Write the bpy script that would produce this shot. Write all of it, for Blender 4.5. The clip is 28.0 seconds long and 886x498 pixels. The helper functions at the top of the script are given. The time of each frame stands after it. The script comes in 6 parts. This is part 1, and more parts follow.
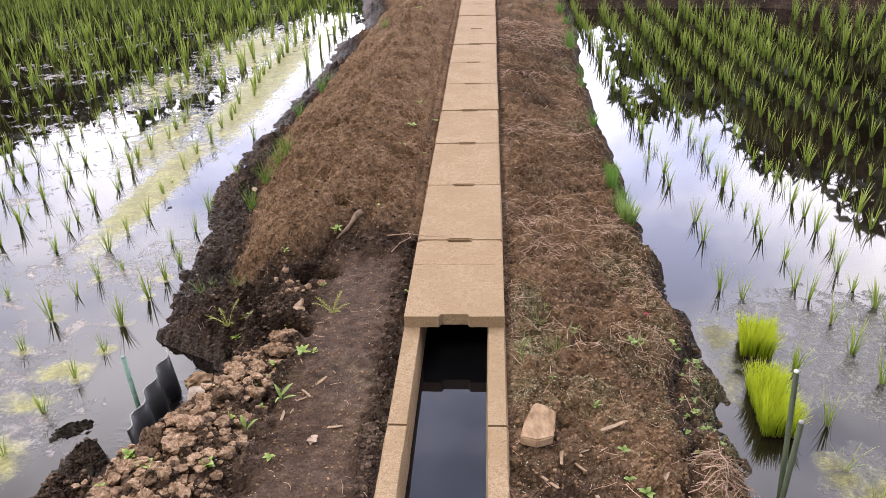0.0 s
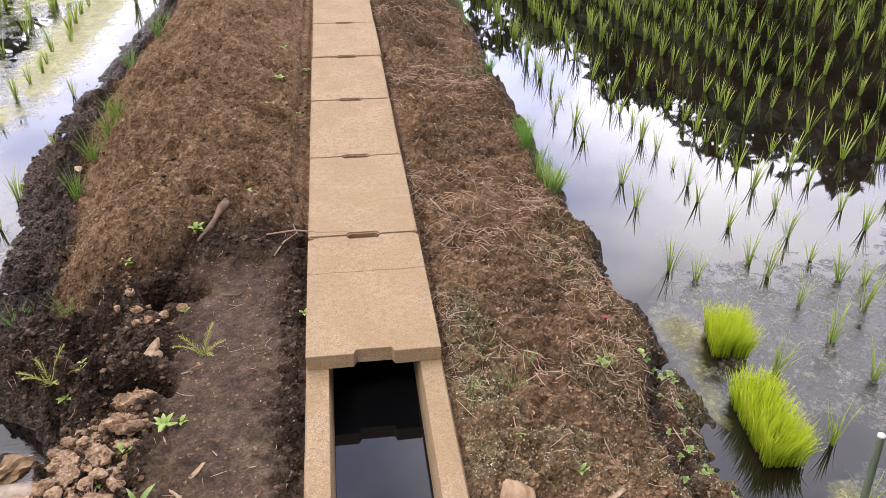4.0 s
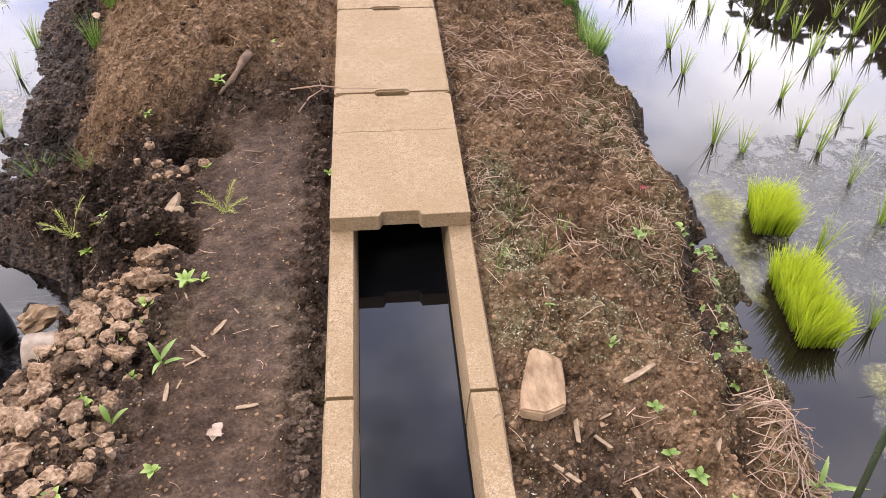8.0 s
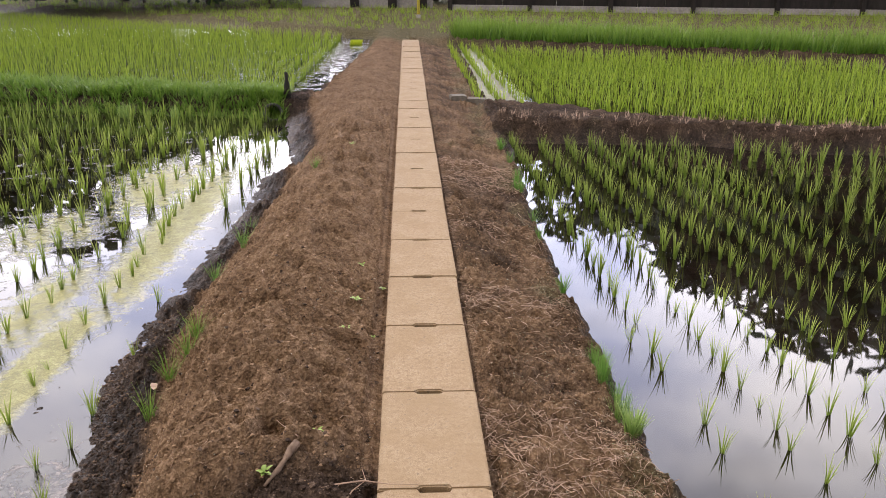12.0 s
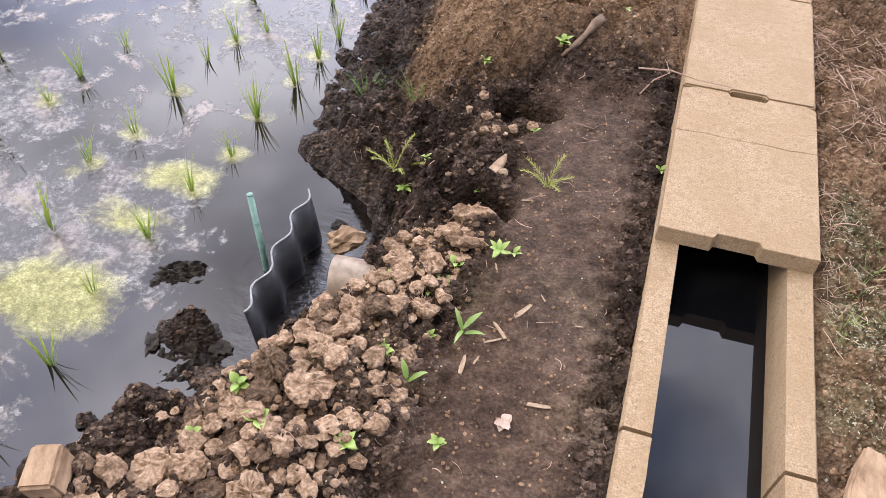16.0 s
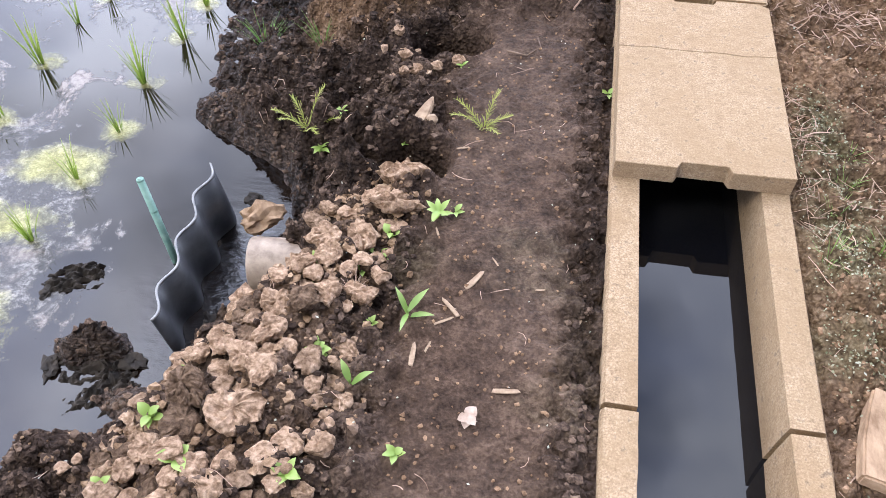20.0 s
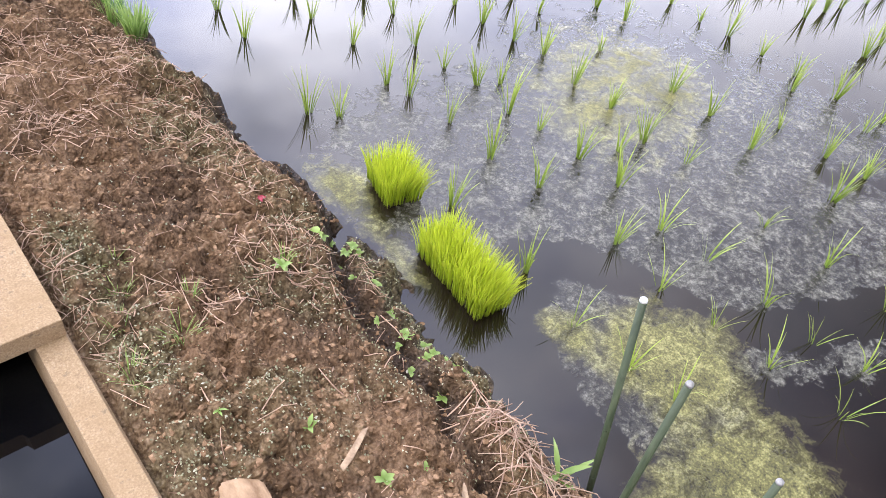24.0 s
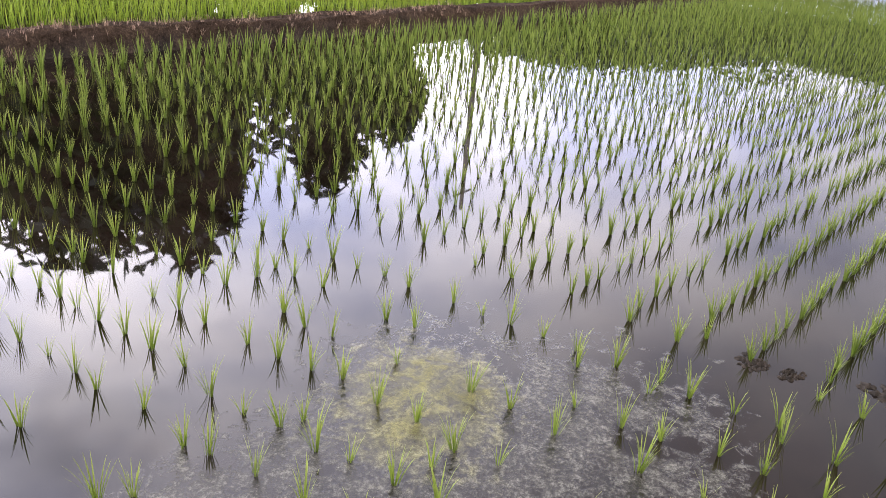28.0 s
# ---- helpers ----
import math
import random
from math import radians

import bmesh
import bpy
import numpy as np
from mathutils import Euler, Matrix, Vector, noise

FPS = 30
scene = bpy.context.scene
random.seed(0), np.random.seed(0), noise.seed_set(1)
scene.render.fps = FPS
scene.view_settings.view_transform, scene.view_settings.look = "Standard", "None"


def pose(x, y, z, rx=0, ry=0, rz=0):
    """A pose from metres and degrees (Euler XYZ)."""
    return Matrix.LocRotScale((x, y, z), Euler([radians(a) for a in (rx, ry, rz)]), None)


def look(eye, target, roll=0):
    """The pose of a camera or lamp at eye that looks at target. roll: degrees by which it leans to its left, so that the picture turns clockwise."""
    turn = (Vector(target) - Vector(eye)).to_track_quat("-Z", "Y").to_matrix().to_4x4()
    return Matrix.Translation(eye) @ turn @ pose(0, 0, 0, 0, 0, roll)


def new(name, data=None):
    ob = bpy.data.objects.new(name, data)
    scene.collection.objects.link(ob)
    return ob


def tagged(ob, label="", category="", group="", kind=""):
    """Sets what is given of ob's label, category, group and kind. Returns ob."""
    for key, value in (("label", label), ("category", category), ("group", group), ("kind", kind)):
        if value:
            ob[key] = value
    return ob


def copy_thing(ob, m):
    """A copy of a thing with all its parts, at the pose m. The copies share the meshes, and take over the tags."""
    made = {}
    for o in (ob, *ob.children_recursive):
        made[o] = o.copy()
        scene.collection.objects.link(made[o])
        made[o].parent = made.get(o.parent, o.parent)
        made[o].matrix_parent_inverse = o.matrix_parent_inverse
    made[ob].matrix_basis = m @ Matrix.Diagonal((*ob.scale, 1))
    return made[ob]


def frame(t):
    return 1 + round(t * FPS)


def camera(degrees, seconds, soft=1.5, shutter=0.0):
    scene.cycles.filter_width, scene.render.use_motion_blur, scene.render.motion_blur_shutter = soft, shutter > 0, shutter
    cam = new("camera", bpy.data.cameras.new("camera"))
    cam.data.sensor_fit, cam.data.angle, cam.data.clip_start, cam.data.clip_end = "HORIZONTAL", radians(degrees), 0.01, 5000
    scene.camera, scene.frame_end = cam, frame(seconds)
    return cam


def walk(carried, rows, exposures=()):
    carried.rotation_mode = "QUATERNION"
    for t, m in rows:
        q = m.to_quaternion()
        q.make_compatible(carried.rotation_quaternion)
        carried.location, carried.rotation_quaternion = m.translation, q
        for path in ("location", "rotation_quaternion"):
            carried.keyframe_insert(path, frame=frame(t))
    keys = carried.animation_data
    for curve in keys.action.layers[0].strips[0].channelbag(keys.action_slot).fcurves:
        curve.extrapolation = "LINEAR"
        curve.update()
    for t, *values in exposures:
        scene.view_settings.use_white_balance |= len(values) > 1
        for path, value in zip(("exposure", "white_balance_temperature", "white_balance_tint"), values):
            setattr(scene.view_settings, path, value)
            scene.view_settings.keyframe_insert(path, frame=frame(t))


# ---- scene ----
cam = camera(59.3, 28.0, 0.65)
PATH = [
    (0, (0.133, -2.335, 1.493), (0.009, -0.567, 0.568), -2.0),
    (0.5, (0.135, -2.333, 1.485), (-0.012, -0.572, 0.549), -2.9),
    (1, (0.141, -2.316, 1.475), (-0.025, -0.569, 0.515), -3.4),
    (1.5, (0.089, -2.242, 1.449), (-0.077, -0.513, 0.458), -3.7),
    (2, (-0.026, -2.086, 1.427), (-0.102, -0.356, 0.425), -4.6),
    (2.5, (-0.086, -1.901, 1.41), (0.033, -0.186, 0.389), -2.2),
    (4.5, (-0.027, -1.557, 1.318), (0.208, 0.096, 0.216), 0.7),
    (5, (-0.021, -1.537, 1.317), (0.191, 0.09, 0.174), 0.1),
    (5.5, (-0.031, -1.529, 1.296), (0.155, 0.069, 0.106), -0.1),
    (6, (-0.035, -1.521, 1.287), (0.123, 0.042, 0.049), 0.2),
    (6.5, (-0.035, -1.526, 1.276), (0.101, 0.011, 0.005), 0.2),
    (7, (-0.033, -1.528, 1.274), (0.1, -0.009, -0.02), 0.4),
    (7.5, (-0.03, -1.531, 1.266), (0.11, -0.032, -0.051), 0.7),
    (8, (-0.037, -1.525, 1.256), (0.105, -0.045, -0.081), 1.0),
    (8.5, (-0.034, -1.516, 1.272), (0.102, -0.019, -0.047), 0.9),
    (9, (-0.046, -1.492, 1.304), (0.076, 0.072, 0.063), 0.8),
    (9.5, (-0.048, -1.467, 1.329), (0.061, 0.159, 0.17), 0.4),
    (10, (-0.048, -1.45, 1.38), (0.078, 0.237, 0.313), 0.6),
    (10.5, (-0.058, -1.446, 1.418), (0.066, 0.306, 0.461), 0.7),
    (11, (-0.076, -1.438, 1.479), (0.027, 0.39, 0.673), 0.3),
    (11.5, (-0.08, -1.437, 1.52), (0.012, 0.447, 0.853), 0.2),
    (13.5, (-0.069, -1.443, 1.407), (0.056, 0.351, 0.53), 2.5),
    (14, (-0.069, -1.465, 1.303), (0.071, 0.118, 0.089), 3.7),
    (14.5, (-0.058, -1.491, 1.255), (0.064, -0.019, -0.094), 3.1),
    (15, (-0.097, -1.46, 1.265), (-0.062, -0.053, -0.156), 3.3),
    (15.5, (-0.177, -1.435, 1.261), (-0.378, -0.05, -0.168), 1.5),
    (16, (-0.299, -1.377, 1.258), (-0.681, -0.055, -0.193), 1.8),
    (16.5, (-0.435, -1.279, 1.236), (-0.868, 0.018, -0.223), 2.9),
    (17, (-0.501, -1.184, 1.24), (-0.956, 0.088, -0.235), 2.8),
    (17.5, (-0.5, -1.131, 1.21), (-0.991, 0.102, -0.286), 1.0),
    (18, (-0.505, -1.134, 1.199), (-1.01, 0.06, -0.323), -0.4),
    (18.5, (-0.507, -1.137, 1.192), (-1.029, 0.04, -0.338), -0.9),
    (19, (-0.495, -1.134, 1.18), (-1.017, 0.029, -0.361), -1.9),
    (19.5, (-0.448, -1.137, 1.168), (-0.884, 0.036, -0.391), -2.3),
    (20, (-0.338, -1.163, 1.125), (-0.546, 0.065, -0.44), -0.5),
    (20.5, (-0.245, -1.171, 1.132), (-0.184, 0.033, -0.465), 2.9),
    (21, (-0.173, -1.21, 1.087), (0.058, 0.013, -0.479), 3.8),
    (21.5, (-0.113, -1.23, 1.094), (0.222, -0.024, -0.466), 3.7),
    (23.5, (-0.051, -1.101, 1.121), (0.797, -0.068, -0.366), 9.6),
    (24, (0.028, -1.061, 1.175), (1.063, -0.067, -0.218), 10.5),
    (24.5, (0.107, -1.028, 1.214), (1.296, -0.047, -0.06), 9.5),
    (25, (0.104, -1.02, 1.242), (1.461, -0.169, 0.044), 10.6),
    (25.5, (0.083, -1.037, 1.275), (1.622, -0.417, 0.158), 12.1),
    (26, (0.102, -1.033, 1.324), (1.747, -0.439, 0.354), 10.6),
    (26.5, (0.093, -1.03, 1.353), (1.762, -0.326, 0.505), 9.1),
    (27, (0.106, -1.033, 1.353), (1.738, -0.215, 0.536), 7.7),
    (27.5, (0.139, -1.036, 1.36), (1.72, -0.106, 0.563), 6.4),
    (28, (0.153, -1.042, 1.361), (1.703, -0.051, 0.578), 5.6),
]
walk(cam, [(t, look(eye, target, roll)) for t, eye, target, roll in PATH], ((0, -0.45, 6750, 10), (2.5, -0.53, 6800, 9), (5, -0.24, 6700, 10), (9.5, -0.17, 6700, 10), (11, -0.45, 7100, 8), (13.5, -0.60, 6700, 10), (15, -0.2, 6850, 10), (16.2, -0.12, 6300, 9), (18, -0.06, 6000, 8), (20, 0.06, 5850, 7), (21.5, 0.06, 5550, 7), (24, 0.08, 6250, 9), (25, -0.2, 6950, 11), (26, -0.22, 6900, 10), (27, -0.66, 6900, 11), (27.5, -0.46, 6850, 11), (28, -0.40, 6750, 12)))

# ---- light ----
SUN_EL, SUN_AZ = radians(55), radians(-128)
world = bpy.data.worlds.new("overcast_sky")
scene.world = world
world.use_nodes = True
wn, wl = world.node_tree.nodes, world.node_tree.links
wn.clear()
w_out = wn.new("ShaderNodeOutputWorld")
w_sky = wn.new("ShaderNodeTexSky")
w_sky.sky_type, w_sky.sun_disc = "NISHITA", False
w_sky.sun_elevation, w_sky.sun_rotation = SUN_EL, SUN_AZ
w_bg = wn.new("ShaderNodeBackground")
w_bg.inputs[1].default_value = 0.11
w_cloud = wn.new("ShaderNodeBackground")
w_cloud.inputs[1].default_value = 1.8
w_co = wn.new("ShaderNodeTexCoord")
w_map = wn.new("ShaderNodeMapping")
w_map.inputs["Scale"].default_value, w_map.inputs["Rotation"].default_value = (1.0, 1.0, 1.7), (0, 0, radians(70))
w_n1 = wn.new("ShaderNodeTexNoise")
w_n1.inputs["Scale"].default_value, w_n1.inputs["Detail"].default_value = 2.6, 7.0
w_r1 = wn.new("ShaderNodeValToRGB")
w_r1.color_ramp.elements[0].position, w_r1.color_ramp.elements[1].position = 0.40, 0.62
w_r1.color_ramp.elements[0].color = (0.58, 0.62, 0.90, 1)
w_r1.color_ramp.elements[1].color = (1.36, 1.32, 1.46, 1)
w_n2 = wn.new("ShaderNodeTexNoise")
w_n2.inputs["Scale"].default_value, w_n2.inputs["Detail"].default_value = 1.7, 4.0
w_r2 = wn.new("ShaderNodeValToRGB")
w_r2.color_ramp.elements[0].position, w_r2.color_ramp.elements[1].position = 0.30, 0.50
w_mix = wn.new("ShaderNodeMixShader")
wl.new(w_co.outputs["Generated"], w_map.inputs["Vector"])
wl.new(w_map.outputs[0], w_n1.inputs["Vector"])
wl.new(w_map.outputs[0], w_n2.inputs["Vector"])
wl.new(w_n1.outputs["Fac"], w_r1.inputs["Fac"])
wl.new(w_n2.outputs["Fac"], w_r2.inputs["Fac"])
w_sep = wn.new("ShaderNodeSeparateXYZ")
wl.new(w_co.outputs["Generated"], w_sep.inputs[0])
w_low = wn.new("ShaderNodeMapRange")
w_low.inputs[1].default_value, w_low.inputs[2].default_value, w_low.inputs[3].default_value, w_low.inputs[4].default_value = 0.12, 0.72, 5.4, 0.0
wl.new(w_sep.outputs[2], w_low.inputs[0])
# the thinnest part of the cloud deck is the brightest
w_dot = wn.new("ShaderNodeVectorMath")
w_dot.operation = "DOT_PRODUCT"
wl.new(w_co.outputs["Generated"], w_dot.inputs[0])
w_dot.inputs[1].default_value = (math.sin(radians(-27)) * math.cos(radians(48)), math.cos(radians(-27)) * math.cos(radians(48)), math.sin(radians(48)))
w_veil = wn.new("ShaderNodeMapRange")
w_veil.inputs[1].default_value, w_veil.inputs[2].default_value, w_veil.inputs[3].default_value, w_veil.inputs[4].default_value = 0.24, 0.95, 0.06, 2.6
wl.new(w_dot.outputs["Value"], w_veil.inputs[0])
w_sum = wn.new("ShaderNodeMath")
w_sum.operation = "ADD"
# the low haze glows most over the far end of the valley
w_end = wn.new("ShaderNodeVectorMath")
w_end.operation = "DOT_PRODUCT"
wl.new(w_co.outputs["Generated"], w_end.inputs[0])
w_end.inputs[1].default_value = (math.sin(radians(24)), math.cos(radians(24)), 0)
w_glow = wn.new("ShaderNodeMapRange")
w_glow.inputs[1].default_value, w_glow.inputs[2].default_value, w_glow.inputs[3].default_value, w_glow.inputs[4].default_value = 0.45, 0.93, 0.22, 1.0
wl.new(w_end.outputs["Value"], w_glow.inputs[0])
w_band = wn.new("ShaderNodeMath")
w_band.operation = "MULTIPLY"
wl.new(w_low.outputs[0], w_band.inputs[0])
wl.new(w_glow.outputs[0], w_band.inputs[1])
wl.new(w_band.outputs[0], w_sum.inputs[0])
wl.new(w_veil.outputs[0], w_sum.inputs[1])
w_haze = wn.new("ShaderNodeVectorMath")
w_haze.operation = "MULTIPLY"
wl.new(w_r1.outputs[0], w_haze.inputs[0])
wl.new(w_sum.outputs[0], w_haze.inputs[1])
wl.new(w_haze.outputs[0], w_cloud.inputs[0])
wl.new(w_sky.outputs[0], w_bg.inputs[0])
wl.new(w_r2.outputs[0], w_mix.inputs[0])
wl.new(w_bg.outputs[0], w_mix.inputs[1])
wl.new(w_cloud.outputs[0], w_mix.inputs[2])
wl.new(w_mix.outputs[0], w_out.inputs[0])

sun = new("sun", bpy.data.lights.new("sun", "SUN"))
sun.data.energy, sun.data.angle, sun.data.color = 1.8, radians(13), (1.0, 0.88, 0.69)
sun.matrix_world = look((math.sin(SUN_AZ) * math.cos(SUN_EL) * 30, math.cos(SUN_AZ) * math.cos(SUN_EL) * 30, math.sin(SUN_EL) * 30), (0, 0, 0))


# ---- materials ----
class Mat:
    """A node material with short calls for its nodes."""

    def __init__(self, name, rough=0.8, spec=0.4):
        self.m = bpy.data.materials.new(name)
        self.m.use_nodes = True
        self.n, self.l = self.m.node_tree.nodes, self.m.node_tree.links
        self.b = self.n["Principled BSDF"]
        self.put("Roughness", rough)
        self.put("Specular IOR Level", spec)

    def put(self, socket, value):
        if isinstance(value, bpy.types.NodeSocket):
            self.l.new(value, self.b.inputs[socket])
        elif isinstance(value, tuple) and len(value) == 3:
            self.b.inputs[socket].default_value = (*value, 1)
        else:
            self.b.inputs[socket].default_value = value
        return self

    def coords(self, kind="Object"):
        return self.n.new("ShaderNodeTexCoord").outputs[kind]

    def where(self):
        return self.n.new("ShaderNodeNewGeometry").outputs["Position"]

    def scaled(self, vec, s):
        a = self.n.new("ShaderNodeMapping")
        a.inputs["Scale"].default_value = s
        self.l.new(vec, a.inputs["Vector"])
        return a.outputs[0]

    def noise(self, vec, scale, detail=5.0, rough=0.6):
        a = self.n.new("ShaderNodeTexNoise")
        a.inputs["Scale"].default_value, a.inputs["Detail"].default_value, a.inputs["Roughness"].default_value = scale, detail, rough
        self.l.new(vec, a.inputs["Vector"])
        return a.outputs["Fac"]

    def cells(self, vec, scale, out="Distance", feature="F1"):
        a = self.n.new("ShaderNodeTexVoronoi")
        a.feature = feature
        a.inputs["Scale"].default_value = scale
        self.l.new(vec, a.inputs["Vector"])
        return a.outputs[out]

    def ramp(self, fac, *stops):
        a = self.n.new("ShaderNodeValToRGB")
        e = a.color_ramp.elements
        while len(e) < len(stops):
            e.new(0.5)
        for k, (p, c) in zip(e, stops):
            k.position = p
            k.color = (*c, 1) if isinstance(c, tuple) else (c, c, c, 1)
        self.l.new(fac, a.inputs["Fac"])
        return a.outputs["Color"]

    def mix(self, fac, a, b, how="MIX"):
        k = self.n.new("ShaderNodeMix")
        k.data_type, k.blend_type = "RGBA", how
        for at, v in ((0, fac), (6, a), (7, b)):
            if isinstance(v, bpy.types.NodeSocket):
                self.l.new(v, k.inputs[at])
            elif at:
                k.inputs[at].default_value = (*v, 1)
            else:
                k.inputs[at].default_value = v
        return k.outputs[2]

    def math(self, how, a, b=0.0, clamp=False):
        k = self.n.new("ShaderNodeMath")
        k.operation, k.use_clamp = how, clamp
        for at, v in ((0, a), (1, b)):
            if isinstance(v, bpy.types.NodeSocket):
                self.l.new(v, k.inputs[at])
            else:
                k.inputs[at].default_value = v
        return k.outputs[0]

    def attr(self, name):
        a = self.n.new("ShaderNodeAttribute")
        a.attribute_name = name
        return a.outputs["Fac"]

    def chance(self):
        return self.n.new("ShaderNodeObjectInfo").outputs["Random"]

    def island(self):
        return self.n.new("ShaderNodeNewGeometry").outputs["Random Per Island"]

    def bump(self, height, strength=0.5, far=0.01):
        a = self.n.new("ShaderNodeBump")
        a.inputs["Strength"].default_value, a.inputs["Distance"].default_value = strength, far
        self.l.new(height, a.inputs["Height"])
        self.l.new(a.outputs[0], self.b.inputs["Normal"])
        return self


DARK_TONES = ((0.38, (0.012, 0.0083, 0.0060)), (0.51, (0.068, 0.0455, 0.0325)), (0.63, (0.20, 0.137, 0.094)))
BROWN_TONES = ((0.36, (0.085, 0.047, 0.024)), (0.50, (0.258, 0.161, 0.092)), (0.64, (0.49, 0.325, 0.198)))


def crumb_relief(k, p):
    """Crumbs of two sizes, high at their middles, with grain over them: a height from 0 to 1."""
    warp = k.n.new("ShaderNodeMix")
    warp.data_type = "VECTOR"
    warp.inputs[0].default_value = 0.012
    k.l.new(p, warp.inputs[4])
    ripple = k.n.new("ShaderNodeTexNoise")
    ripple.inputs["Scale"].default_value = 60
    k.l.new(p, ripple.inputs["Vector"])
    k.l.new(ripple.outputs["Color"], warp.inputs[5])
    q = warp.outputs[1]
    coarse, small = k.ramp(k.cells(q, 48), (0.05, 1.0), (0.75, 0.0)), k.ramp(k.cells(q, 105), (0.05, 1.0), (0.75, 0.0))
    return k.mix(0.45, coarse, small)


def soil_material():
    k = Mat("bank_soil", 0.9, 0.08)
    p = k.where()
    fine, mid, big = k.noise(p, 130, 5, 0.7), k.noise(p, 28, 5, 0.65), k.noise(p, 4.5, 4)
    crumb = crumb_relief(k, p)
    # crumb height tints the colour too: painted cavity shade between the crumbs
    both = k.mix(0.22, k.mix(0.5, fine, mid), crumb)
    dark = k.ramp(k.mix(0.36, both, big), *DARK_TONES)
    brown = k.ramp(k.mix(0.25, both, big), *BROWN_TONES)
    path = k.ramp(k.mix(0.25, k.mix(0.5, fine, mid), big), (0.38, (0.030, 0.0185, 0.012)), (0.5, (0.092, 0.058, 0.038)), (0.62, (0.19, 0.125, 0.084)))
    green = k.ramp(both, (0.38, (0.055, 0.042, 0.020)), (0.51, (0.185, 0.158, 0.082)), (0.63, (0.37, 0.335, 0.20)))
    c = k.mix(k.attr("dry"), dark, brown)
    c = k.mix(k.attr("trodden"), c, path)
    c = k.mix(k.attr("moss"), c, green)
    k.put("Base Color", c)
    k.put("Roughness", k.ramp(k.attr("wet"), (0.0, 0.92), (1.0, 0.5)))
    k.put("Specular IOR Level", k.ramp(k.attr("wet"), (0.0, 0.08), (1.0, 0.28)))
    flat = k.math("SUBTRACT", 1.0, k.math("MULTIPLY", k.attr("trodden"), 0.8))
    return k.bump(k.math("ADD", k.math("MULTIPLY", k.mix(0.5, fine, mid), 0.8), k.math("MULTIPLY", crumb, flat)), 1.0, 0.022).m


def concrete_material():
    k = Mat("aged_concrete", 0.88, 0.3)
    p = k.where()
    fine, mid, big = k.noise(p, 260, 4, 0.7), k.noise(p, 45, 6, 0.7), k.noise(p, 5, 5)
    grit = k.cells(p, 190)
    c = k.ramp(k.mix(0.45, fine, mid), (0.34, (0.15, 0.097, 0.052)), (0.5, (0.325, 0.225, 0.128)), (0.66, (0.53, 0.402, 0.260)))
    c = k.mix(k.ramp(grit, (0.10, 0.16), (0.26, 0.0)), c, (0.58, 0.47, 0.33))
    c = k.mix(k.ramp(big, (0.40, 0.55), (0.58, 0.0)), c, (0.26, 0.17, 0.085))
    c = k.mix(k.ramp(mid, (0.575, 0.0), (0.66, 0.75)), c, (0.12, 0.082, 0.050))
    c = k.mix(k.math("MULTIPLY", k.chance(), 0.22), c, (0.30, 0.22, 0.13))
    k.put("Base Color", c)
    return k.bump(k.mix(0.5, k.mix(0.5, fine, grit), mid), 0.55, 0.005).m


